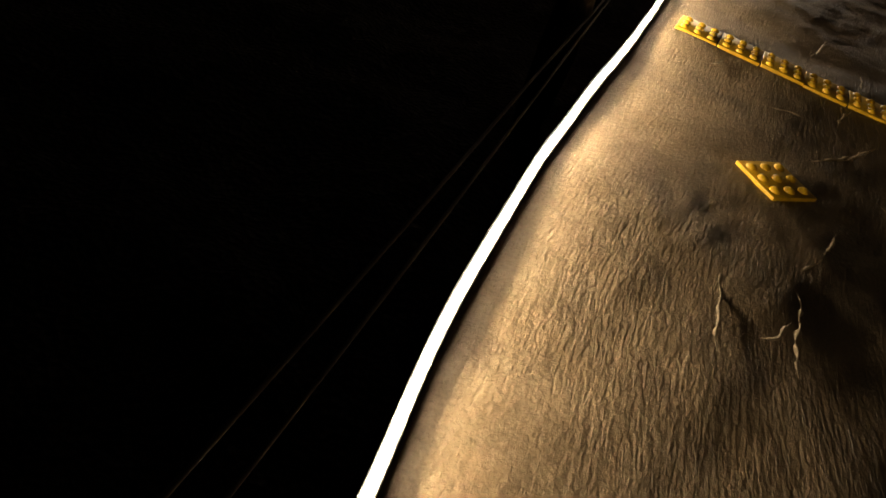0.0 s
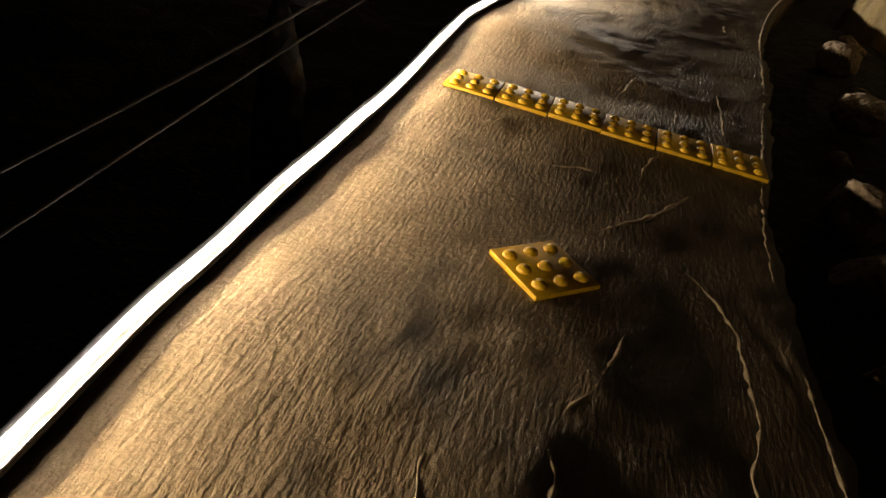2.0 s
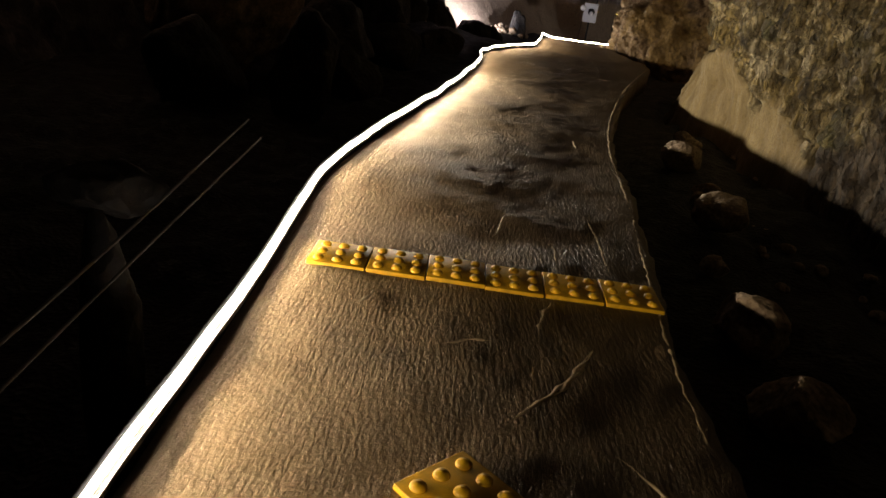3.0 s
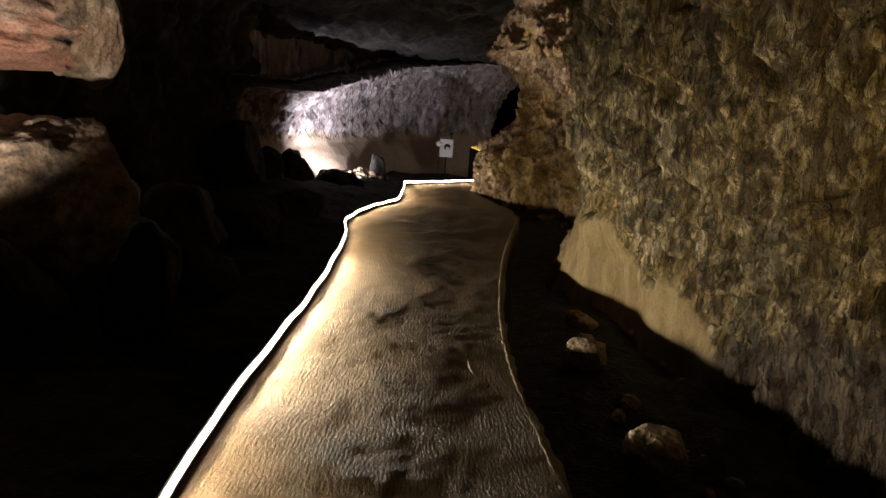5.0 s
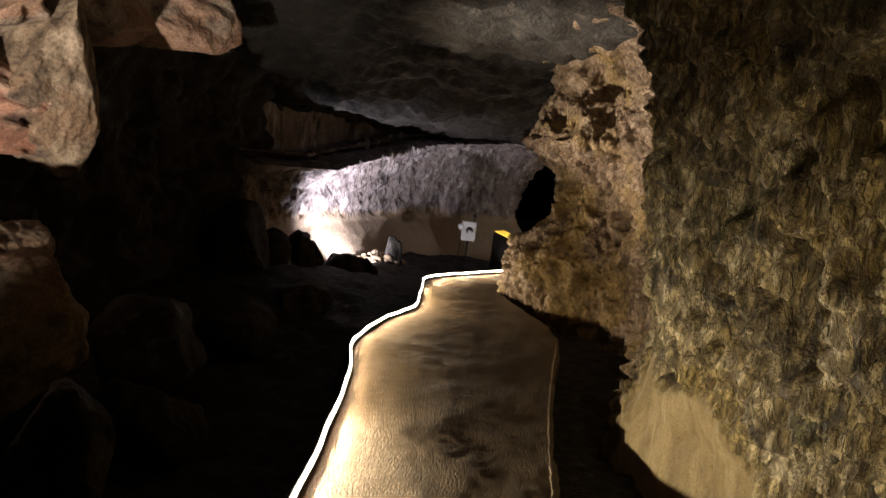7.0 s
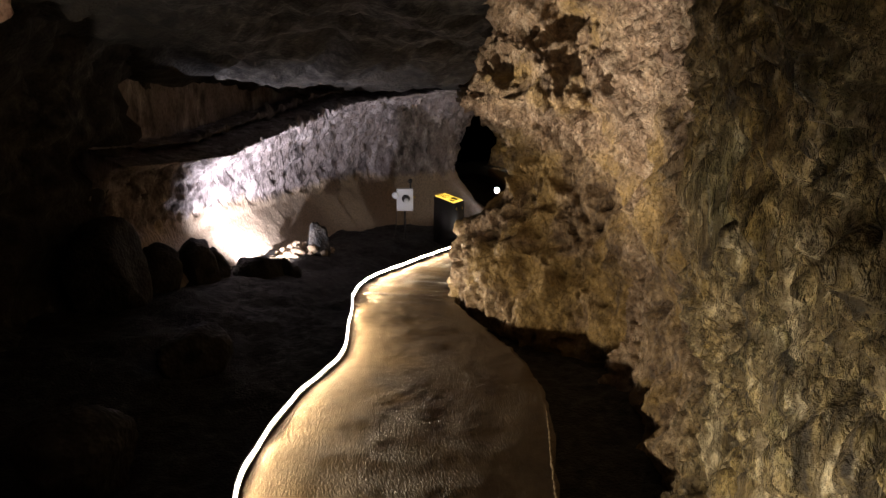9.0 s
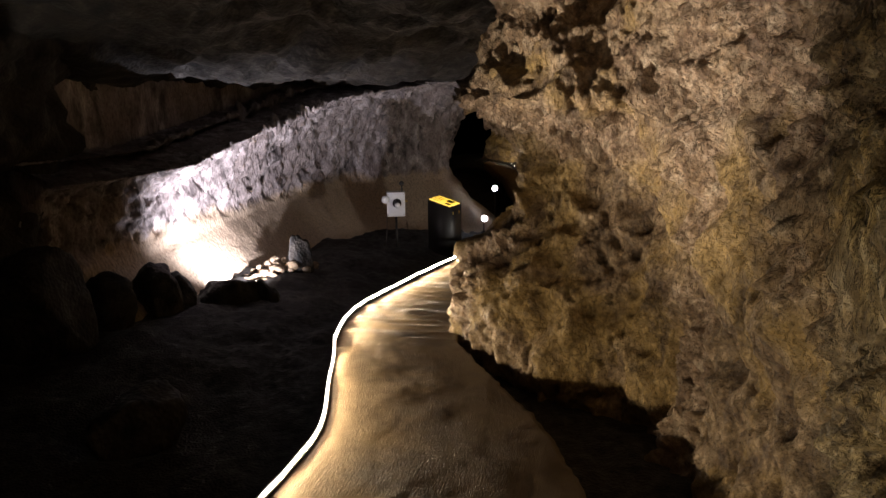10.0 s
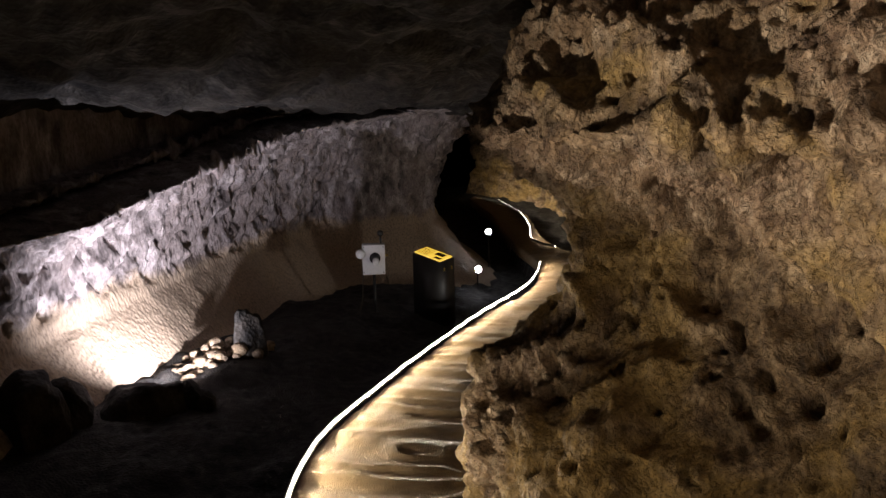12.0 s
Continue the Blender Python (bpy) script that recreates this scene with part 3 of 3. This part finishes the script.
def channel(p):
    """An L-shaped holder under and behind the tube, its back on the side away from the walkway."""
    shape = ((0.013, -0.032), (0.013, -0.0184), (0.009, -0.0184), (0.009, -0.025), (-0.008, -0.025), (-0.011, 0.012), (-0.014, 0.012), (-0.014, -0.032))
    bm = bmesh.new()
    t = np.gradient(p, axis=0)
    rings = []
    for a, d in zip(p, t):
        h = math.hypot(d[0], d[1]) + 1e-6
        right = Vector((d[1] / h, -d[0] / h, 0))
        rings.append([bm.verts.new(Vector(a) + right * x + Vector((0, 0, z))) for x, z in shape])
    n = len(shape)
    for a, b in zip(rings, rings[1:]):
        for k in range(n):
            bm.faces.new((a[k], b[k], b[(k + 1) % n], a[(k + 1) % n]))
    bm.faces.new(rings[0])
    bm.faces.new(rings[-1][::-1])
    bmesh.ops.recalc_face_normals(bm, faces=bm.faces[:])
    return bm


def ribbon(p):
    """The narrow band of diodes that looks at the walkway from under the tube."""
    bm = bmesh.new()
    t = np.gradient(p, axis=0)
    last = None
    for a, d in zip(p, t):
        h = math.hypot(d[0], d[1]) + 1e-6
        right = Vector((d[1] / h, -d[0] / h, 0))
        pair = [bm.verts.new(Vector(a) - right * 0.002 + Vector((0, 0, z))) for z in (-0.0145, -0.0095)]
        if last:
            bm.faces.new((last[0], pair[0], pair[1], last[1]))
        last = pair
    return bm


STRIP = [(q[0], q[1], q[4] + 0.05) for q in EDGES if q[1] < 12.2] + [(7.3, 12.22, -0.025), (7.42, 12.42, 0.035)]
STRIP2 = [(7.415, 12.41, 0.03), (8.26, 13.5, -0.11), (9.3, 14.3, -0.2), (10.7, 15.22, -0.3), (12.7, 16.42, -0.42), (14.4, 17.3, -0.5), (15.5, 18.05, -0.54), (16.4, 18.8, -0.54)]
STRIP3 = [(17.41, 19.3, -0.42), (17.84, 20.3, -0.46), (19.3, 21.9, -0.43), (20.55, 23.5, -0.32), (21.36, 25.5, -0.12), (22.0, 27.5, -0.14)]
for pts3 in (STRIP, STRIP2, STRIP3):
    q, _ = along(pts3, 0.06)
    for r in q:
        v = Vector(r) * 1.6
        r[0] += 0.018 * noise.noise(v)
        r[1] += 0.01 * noise.noise(v + Vector((5, 0, 0)))
        r[2] += 0.012 * noise.noise(v * 1.7 + Vector((0, 7, 0)))
    strip = thing("led_strip", "glowing white led light strip along the walkway edge", "light strip", (q[0][0], q[0][1], q[0][2] - 0.03))
    base = strip.location.copy()
    part("light_tube", tube(q - np.array(base), 0.0074), LED, strip)
    cuts = [0, len(q)] if pts3 is not STRIP else [0, int((q[:, 1] < 4.9).sum()), int((q[:, 1] < 7.5).sum()), int((q[:, 1] < 9.3).sum()), len(q)]
    for k, (a, b) in enumerate(zip(cuts, cuts[1:])):
        glowing = DIODE_FAR if pts3 is not STRIP else (DIODE, DIODE_HOT, DIODE_DIM, DIODE)[k]
        part("diode_row", ribbon((q - np.array(base))[a:b + 1]), glowing, strip, "row of bright diodes under the tube", False)
    part("profile", channel(q - np.array(base)), PROFILE, strip, "dark mounting profile")


# ---- tactile tiles ----
def bevel_box(size, centre=(0, 0, 0), width=0.004):
    bm = bmesh.new()
    bmesh.ops.create_cube(bm, size=1, matrix=Matrix.LocRotScale(centre, None, size))
    bmesh.ops.bevel(bm, geom=bm.edges[:], offset=width, segments=2, affect="EDGES", profile=0.6)
    return bm


TILE = 0.189


def tactile_tile():
    ob = thing("tactile_tile", "yellow rubber tactile paving tile with nine round studs", "tactile tile", group="row of tactile tiles across the walkway")
    part("plate", bevel_box((TILE - 0.004, TILE - 0.004, 0.014), (0, 0, 0.007), 0.003), YELLOW, ob)
    stud = None
    for i in range(3):
        for j in range(3):
            if stud is None:
                bm = bmesh.new()
                bmesh.ops.create_uvsphere(bm, u_segments=14, v_segments=8, radius=0.018)
                for v in bm.verts:
                    v.co.z = max(v.co.z, -0.002) * 0.75
                me_ob = part("stud", bm, YELLOW, ob)
                stud = me_ob.data
            else:
                me_ob = new("stud", stud)
                me_ob.parent = ob
            me_ob.location = ((i - 1) * 0.06, (j - 1) * 0.058, 0.0135)
    return ob


a0, a1 = Vector((1.52, 3.19, 0)), Vector((2.55, 2.715, 0))
first = tactile_tile()
way = (a1 - a0).normalized()
ang = math.degrees(math.atan2(way.y, way.x))
tiles = [first] + [copy_thing(first, Matrix()) for _ in range(6)]
for k in range(6):
    c = a0 + way * (TILE * (k + 0.5)) + Vector((-way.y, way.x, 0)) * (TILE * 0.5) * 1.0
    tiles[k].matrix_basis = pose(c.x, c.y, 0.0 + 0.002 * (k % 3), 0.6 * (k % 2), 0.5 * (k % 3 - 1), ang + (k % 3 - 1) * 0.8)
tiles[6].matrix_basis = pose(1.594, 2.091, 0.0, 0, 0, 21)
tagged(tiles[6], "single yellow rubber tactile tile set on the walkway")


# ---- cement ridges and trowel marks on the walkway ----
RIDGES = [
    [(1.27, 1.62), (1.21, 1.44), (1.15, 1.27)], [(1.46, 1.65), (1.46, 1.58), (1.44, 1.48), (1.39, 1.38), (1.34, 1.25)],
    [(1.51, 1.65), (1.62, 1.75), (1.72, 1.89)], [(1.4, 1.44), (1.33, 1.37), (1.28, 1.35)],
    [(1.98, 2.14), (2.0, 1.97), (1.95, 1.78), (1.88, 1.61), (1.81, 1.5), (1.78, 1.4)], [(1.79, 2.29), (2.0, 2.41), (2.19, 2.56)],
    [(2.47, 3.29), (2.43, 3.2), (2.39, 3.12)], [(2.79, 3.56), (2.68, 3.3), (2.55, 3.03)], [(2.22, 2.85), (2.12, 2.74), (2.05, 2.62)],
]
RIDGES += [
    [(2.18, 2.55), (2.04, 2.43), (1.91, 2.34)], [(1.77, 2.65), (1.86, 2.66), (1.93, 2.64)], [(2.43, 3.62), (2.35, 3.5), (2.28, 3.39)],
    [(1.69, 2.99), (1.65, 2.94), (1.6, 2.9)], [(2.73, 4.77), (2.57, 4.64), (2.42, 4.56)],
    [(3.56, 4.95), (3.5, 4.85), (3.46, 4.75)],
]
rim = [(RIGHT[k][0] - 0.03, RIGHT[k][1] + 0.01) for k in range(0, len(RIGHT), 9) if 0.4 < RIGHT[k][1] < 9.6]
for k in range(0, len(rim) - 6, 5):
    RIDGES.append(rim[k:k + 6 + k % 2])
for line in RIDGES:
    q, sl = along([(x, y, 0.0) for x, y in line], 0.012)
    bm = bmesh.new()
    rings = []
    n = len(q)
    for k, a in enumerate(q):
        d = Vector(q[min(k + 1, n - 1)] - q[max(k - 1, 0)]).normalized()
        e = Vector((d.y, -d.x, 0))
        v = Vector(a) * 23
        w = 0.0028 * min(1, 5 * k / n, 5 * (n - 1 - k) / n + 0.05) * max(0.2, 0.7 + 1.4 * noise.noise(v * 1.6)) + 0.0002
        c = Vector(a) + e * 0.008 * noise.noise(v * 0.7 + Vector((4, 0, 0)))
        rings.append([bm.verts.new(c + e * w * x + Vector((0, 0, -0.012 + 0.4 * z * w))) for x, z in ((-2.2, 0), (-0.8, 1.9), (0.1, 2.5), (0.9, 1.6), (2.2, 0))])
    for a, b in zip(rings, rings[1:]):
        for k in range(4):
            bm.faces.new((a[k], a[k + 1], b[k + 1], b[k]))
    ridge = part("cement_ridge", bm, CEMENT, path, "raised ridge of spilled cement")
    ridge.location.z = 0.012 + 0.003


# ---- rocks ----
def rock_mesh(size, seed, detail=3, cuts=9, bite=0.12):
    """A broken stone: a ball cut flat by random planes, then roughened."""
    rng = random.Random(seed)
    bm = bmesh.new()
    bmesh.ops.create_icosphere(bm, subdivisions=detail, radius=1)
    planes = []
    for _ in range(cuts):
        nrm = Vector((rng.gauss(0, 1), rng.gauss(0, 1), rng.gauss(0, 1))).normalized()
        planes.append((nrm, rng.uniform(0.55, 0.85)))
    off = Vector((seed * 3.7, seed * 1.3, seed * 0.7))
    for v in bm.verts:
        for nrm, d in planes:
            k = v.co.dot(nrm) - d
            if k > 0:
                v.co -= nrm * k * 0.95
        p = v.co.copy()
        v.co += p.normalized() * (bite * noise.noise(p * 1.8 + off) + bite * 0.5 * noise.noise(p * 5 + off) + bite * 0.22 * noise.noise(p * 12 + off))
        if detail > 4:
            dist = noise.voronoi(p * 3.5 + off)[0]
            v.co += p.normalized() * bite * 0.5 * (min(dist[1] - dist[0], 0.3) - 0.15)
        v.co.x, v.co.y, v.co.z = v.co.x * size[0], v.co.y * size[1], v.co.z * size[2]
    return bm


def rock(name, at, size, seed, material, label, category="rock", detail=3, turn=0.0, cuts=9, group="", bite=0.12):
    ob = mesh_object(name, rock_mesh(size, seed, detail, cuts, bite), material)
    ob.matrix_world = pose(*at, 0, 0, turn)
    return tagged(ob, label, category, group)


# the lit ledge and boulders beside the dark chamber
ledge = thing("rock_ledge", "large pale and reddish overhanging rock ledge in floodlight", "rock ledge", (0.7, 9.8, 1.3))
for name, at, size, seed, mat, label in (
    ("upper_block", (0.0, -0.1, 1.2), (1.85, 1.15, 0.72), 3, ROCK_PINK, "pale cream upper block"),
    ("lower_block", (0.1, 0.05, 0.42), (1.75, 1.1, 0.5), 4, ROCK_RED, "reddish lower block"),
    ("side_block", (1.6, 0.2, 0.75), (0.5, 0.75, 0.85), 6, ROCK_BOULDER, "brown cracked side block"),
):
    bm = rock_mesh(size, seed, 6, 12, 0.09)
    bmesh.ops.translate(bm, verts=bm.verts[:], vec=at)
    part(name, bm, mat, ledge, label)
shelf = thing("rock_ledge", "pale upper rock shelf under the cave ceiling", "rock ledge", (2.9, 11.2, 2.3))
for at, size, seed in (((-0.35, 0.0, 0.45), (0.95, 0.85, 0.48), 8), ((0.65, 0.1, 0.55), (0.75, 0.7, 0.38), 9)):
    bm = rock_mesh(size, seed, 5, 11, 0.1)
    bmesh.ops.translate(bm, verts=bm.verts[:], vec=at)
    part("block", bm, ROCK_PINK, shelf)
rock("boulder", (1.8, 8.8, 0.45), (0.95, 0.75, 0.8), 5, ROCK_BOULDER, "large tan broken boulder in floodlight", "boulder", 6, 25, 10)
rock("boulder", (2.3, 7.1, -0.05), (0.3, 0.3, 0.5), 11, ROCK_SHADED, "flat-topped boulder coloured dark for its shade", "boulder", 4, 10, 6)
rock("boulder", (1.5, 7.4, -0.15), (0.5, 0.4, 0.4), 12, ROCK_SHADED, "boulder coloured dark for its shade", "boulder", 4, 50)
rock("boulder", (3.1, 9.4, -0.1), (0.6, 0.5, 0.5), 13, ROCK_SHADED, "boulder coloured dark for its shade", "boulder", 4, 70)
rock("boulder", (2.9, 8.2, -0.25), (0.35, 0.45, 0.35), 14, ROCK_SHADED, "boulder coloured dark for its shade", "boulder", 4, 20)
rock("boulder", (4.2, 10.6, -0.25), (0.5, 0.45, 0.35), 15, ROCK_SHADED, "boulder coloured dark for its shade", "boulder", 4, 90)
rock("boulder", (5.6, 12.4, -0.3), (0.5, 0.35, 0.3), 16, ROCK_SHADED, "boulder coloured dark for its shade", "boulder", 4, 40)

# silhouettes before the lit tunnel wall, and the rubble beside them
# Coloured near-black for shade; the last one is added to hide the wall's foot.
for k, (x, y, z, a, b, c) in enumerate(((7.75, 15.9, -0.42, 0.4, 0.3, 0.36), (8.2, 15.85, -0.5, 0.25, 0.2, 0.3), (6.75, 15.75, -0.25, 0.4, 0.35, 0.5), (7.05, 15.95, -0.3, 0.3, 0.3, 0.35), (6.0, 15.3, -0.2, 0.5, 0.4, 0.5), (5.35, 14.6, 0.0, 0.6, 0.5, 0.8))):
    rock("boulder", (x, y, z), (a, b, c), 31 + k, ROCK_SHADED, "boulder blackened as a silhouette before the lit tunnel wall", "boulder", 4, 40 * k)
rock("boulder", (9.3, 17.05, -0.5), (0.28, 0.24, 0.62), 44, ROCK_SHADED, "boulder darkened for its shade beside the rubble heap", "boulder", 4, 15)
rng = random.Random(5)
for k in range(90):
    f = rng.random()
    x, y = 8.45 + 1.15 * f + rng.gauss(0, 0.1), 16.95 + 0.3 * f + rng.gauss(0, 0.12)
    r = rng.uniform(0.04, 0.1)
    rock("rubble_stone", (x, y, -0.62 + 0.22 * math.sin(f * 3.1) * rng.random() + 0.1), (r * 1.2, r, r * 0.9), 100 + k, RUBBLE, "broken tan stone in a rubble heap", "stone", 2, rng.uniform(0, 360), 7, "rubble heap by the tunnel wall")

# stones in the gully between walkway and wall
for k, (x, y, z, r) in enumerate(((4.42, 4.92, -0.06, 0.13), (3.8, 3.85, -0.08, 0.14), (2.98, 2.78, -0.08, 0.13), (2.74, 2.3, -0.1, 0.12), (4.2, 4.4, -0.14, 0.07), (3.4, 3.4, -0.16, 0.06), (4.05, 4.3, -0.15, 0.05), (4.7, 5.2, -0.14, 0.09), (5.0, 5.6, -0.13, 0.1), (2.5, 1.9, -0.12, 0.08))):
    rock("gully_stone", (x, y, z), (r * 1.25, r, r * 0.85), 60 + k, RUBBLE, "rough tan stone lying in the dark gully", "stone", 4, 37 * k, 8)
for k in range(60):
    f = rng.random()
    x, y = 2.6 + 3.6 * f, 2.2 + 4.6 * f
    side = rng.uniform(0.15, 0.75)
    x, y = x + 0.75 * side, y - 0.6 * side
    r = rng.uniform(0.012, 0.04)
    rock("gully_stone", (x, y, -0.2 + r * 0.4), (r * 1.2, r, r * 0.8), 200 + k, RUBBLE, "small tan stone lying in the dark gully", "stone", 2, rng.uniform(0, 360), 6, "loose stones in the gully")

# ---- stone marker with a low twin cable beside the walkway ----
marker = thing("stone_post", "low rough stone post beside the light strip", "post", (0.98, 2.78, -0.5))
bm = rock_mesh((0.07, 0.07, 0.5), 71, 4, 4, 0.08)
bmesh.ops.translate(bm, verts=bm.verts[:], vec=(0, 0, 0.42))
part("stem", bm, ROCK_SHADED, marker)
bm = rock_mesh((0.13, 0.09, 0.07), 72, 4, 8, 0.1)
bmesh.ops.translate(bm, verts=bm.verts[:], vec=(0, 0, 0.88))
part("head", bm, ROCK_SHADED, marker, "pale weathered stone head, darkened for shade")
for line in (
    [(-0.75, -1.95, 0.29), (0.05, 0.05, 0.3), (0.35, 0.79, 0.305), (0.63, 1.51, 0.305), (0.91, 2.23, 0.31), (1.42, 3.5, 0.32)],
    [(-0.8, -1.95, 0.37), (0.02, 0.05, 0.38), (0.43, 1.03, 0.385), (0.62, 1.5, 0.385), (0.82, 1.98, 0.385), (1.38, 3.5, 0.38)],
):
    q, _ = along(line, 0.05)
    cable = mesh_object("cable", tube(q, 0.0032, 6), CABLE)
    tagged(cable, "thin dull cable strung low along the walkway", "cable")

# ---- projector box on its post ----
def cylinder(r1, r2, depth, m, segments=24):
    bm = bmesh.new()
    bmesh.ops.create_cone(bm, cap_ends=True, segments=segments, radius1=r1, radius2=r2, depth=depth, matrix=m)
    return bm


box = thing("projector", "light grey metal projector box on a thin black post", "projector", (12.0, 18.22, -0.95))
box.rotation_euler = (0, 0, radians(-33))
part("post", cylinder(0.025, 0.022, 0.9, Matrix.Translation((0, 0.05, 0.45))), BLACK, box, "thin black post")
body = part("housing", bevel_box((0.35, 0.2, 0.47), (0, 0, 1.13), 0.012), GREY, box)
ring = part("lens_ring", cylinder(0.085, 0.085, 0.03, Matrix.Translation((0.02, -0.11, 1.16)) @ pose(0, 0, 0, 90)), BLACK, box, "black lens opening")
part("lens", cylinder(0.055, 0.05, 0.16, Matrix.Translation((0.03, -0.18, 1.12)) @ pose(0, 0, 0, 90)), WHITE_GLASS, box, "pale glass lens tube")
bm = bmesh.new()
bmesh.ops.create_uvsphere(bm, u_segments=20, v_segments=12, radius=0.075, matrix=Matrix.Translation((-0.2, -0.12, 1.23)))
part("globe", bm, WHITE_GLASS, box, "white opal globe")
part("knob", cylinder(0.02, 0.016, 0.05, Matrix.Translation((0.2, 0, 1.18)) @ pose(0, 0, 0, 0, 90)), BRASS, box, "small brass knob")
for k in range(4):
    part("screw", cylinder(0.008, 0.008, 0.01, Matrix.Translation(((k % 2 - 0.5) * 0.3, -0.102, 0.93 + 0.4 * (k // 2))) @ pose(0, 0, 0, 90), 10), BLACK, box)
q, _ = along([(-0.17, -0.09, 0.95), (-0.18, -0.1, 0.7), (-0.2, -0.08, 0.5), (-0.28, -0.02, 0.25), (-0.3, 0.05, 0.12)], 0.03)
part("cable", tube(q, 0.008, 6), CABLE, box)
bm = bmesh.new()
bmesh.ops.create_uvsphere(bm, u_segments=16, v_segments=8, radius=0.05, matrix=Matrix.Translation((0.12, 0.2, 1.5)))
part("sensor", bm, BLACK, box, "small dark sensor dome")
part("bracket", bevel_box((0.03, 0.25, 0.1), (0.12, 0.12, 1.41), 0.004), BLACK, box)

# ---- lectern with a lit yellow information panel ----
lectern = thing("lectern", "black information lectern with a lit yellow sloping panel", "lectern", (12.83, 17.76, -0.95))
lectern.rotation_euler = (0, 0, radians(-75))
bm = bmesh.new()
bmesh.ops.create_cube(bm, size=1, matrix=Matrix.LocRotScale((0, 0, 0.57), None, (0.55, 0.38, 1.14)))
for v in bm.verts:
    if v.co.z > 0.6:
        v.co.z = 1.14 - 0.22 * v.co.x + 0.08 * v.co.y
bmesh.ops.bevel(bm, geom=bm.edges[:], offset=0.01, segments=2, affect="EDGES")
part("cabinet", bm, BLACK, lectern)


def sloped(cx, cy, w, d, thick, lift):
    bm = bmesh.new()
    bmesh.ops.create_cube(bm, size=1, matrix=Matrix.LocRotScale((cx, cy, 0), None, (w, d, thick)))
    for v in bm.verts:
        v.co.z += 1.14 - 0.22 * v.co.x + 0.08 * v.co.y + lift
    return bm


panel = part("panel", sloped(0, 0, 0.5, 0.33, 0.012, 0.008), PANEL, lectern, "lit yellow panel", False)
for k in range(5):
    part("text_bar", sloped(-0.13, -0.11 + 0.05 * k, 0.2, 0.012, 0.004, 0.017), BLACK, panel, "dark line of small text", False)
part("picture", sloped(0.1, 0.06, 0.16, 0.12, 0.004, 0.017), BLACK, panel, "dark picture field", False)
part("picture", sloped(0.15, -0.09, 0.12, 0.07, 0.004, 0.017), BLACK, panel, "dark picture field", False)
for k in range(2):
    part("hinge", cylinder(0.012, 0.012, 0.05, Matrix.Translation((0.282, -0.1 + 0.2 * k, 0.95)), 10), BRASS, lectern, "brass hinge")


# ---- floodlights far along the tunnel ----
def floodlight(at, target, height, label):
    ob = thing("floodlight", label, "floodlight", at)
    part("stake", cylinder(0.012, 0.012, height, Matrix.Translation((0, 0, height / 2)), 10), BLACK, ob)
    d = (Vector(target) - Vector(at) - Vector((0, 0, height))).normalized()
    m = Matrix.Translation((0, 0, height)) @ d.to_track_quat("Z", "Y").to_matrix().to_4x4()
    part("housing", cylinder(0.045, 0.08, 0.14, m @ Matrix.Translation((0, 0, -0.02)), 20), BLACK, ob)
    part("lens", cylinder(0.068, 0.06, 0.02, m @ Matrix.Translation((0, 0, 0.056)), 20), LENS, ob, "glowing white lens")
    return ob


floodlight((16.49, 20.43, -0.95), (8, 11, 1.2), 0.83, "glowing white floodlight on a thin black stake")
floodlight((15.23, 19.39, -0.95), (13.0, 14.5, 0.6), 0.32, "low glowing floodlight beside the walkway")
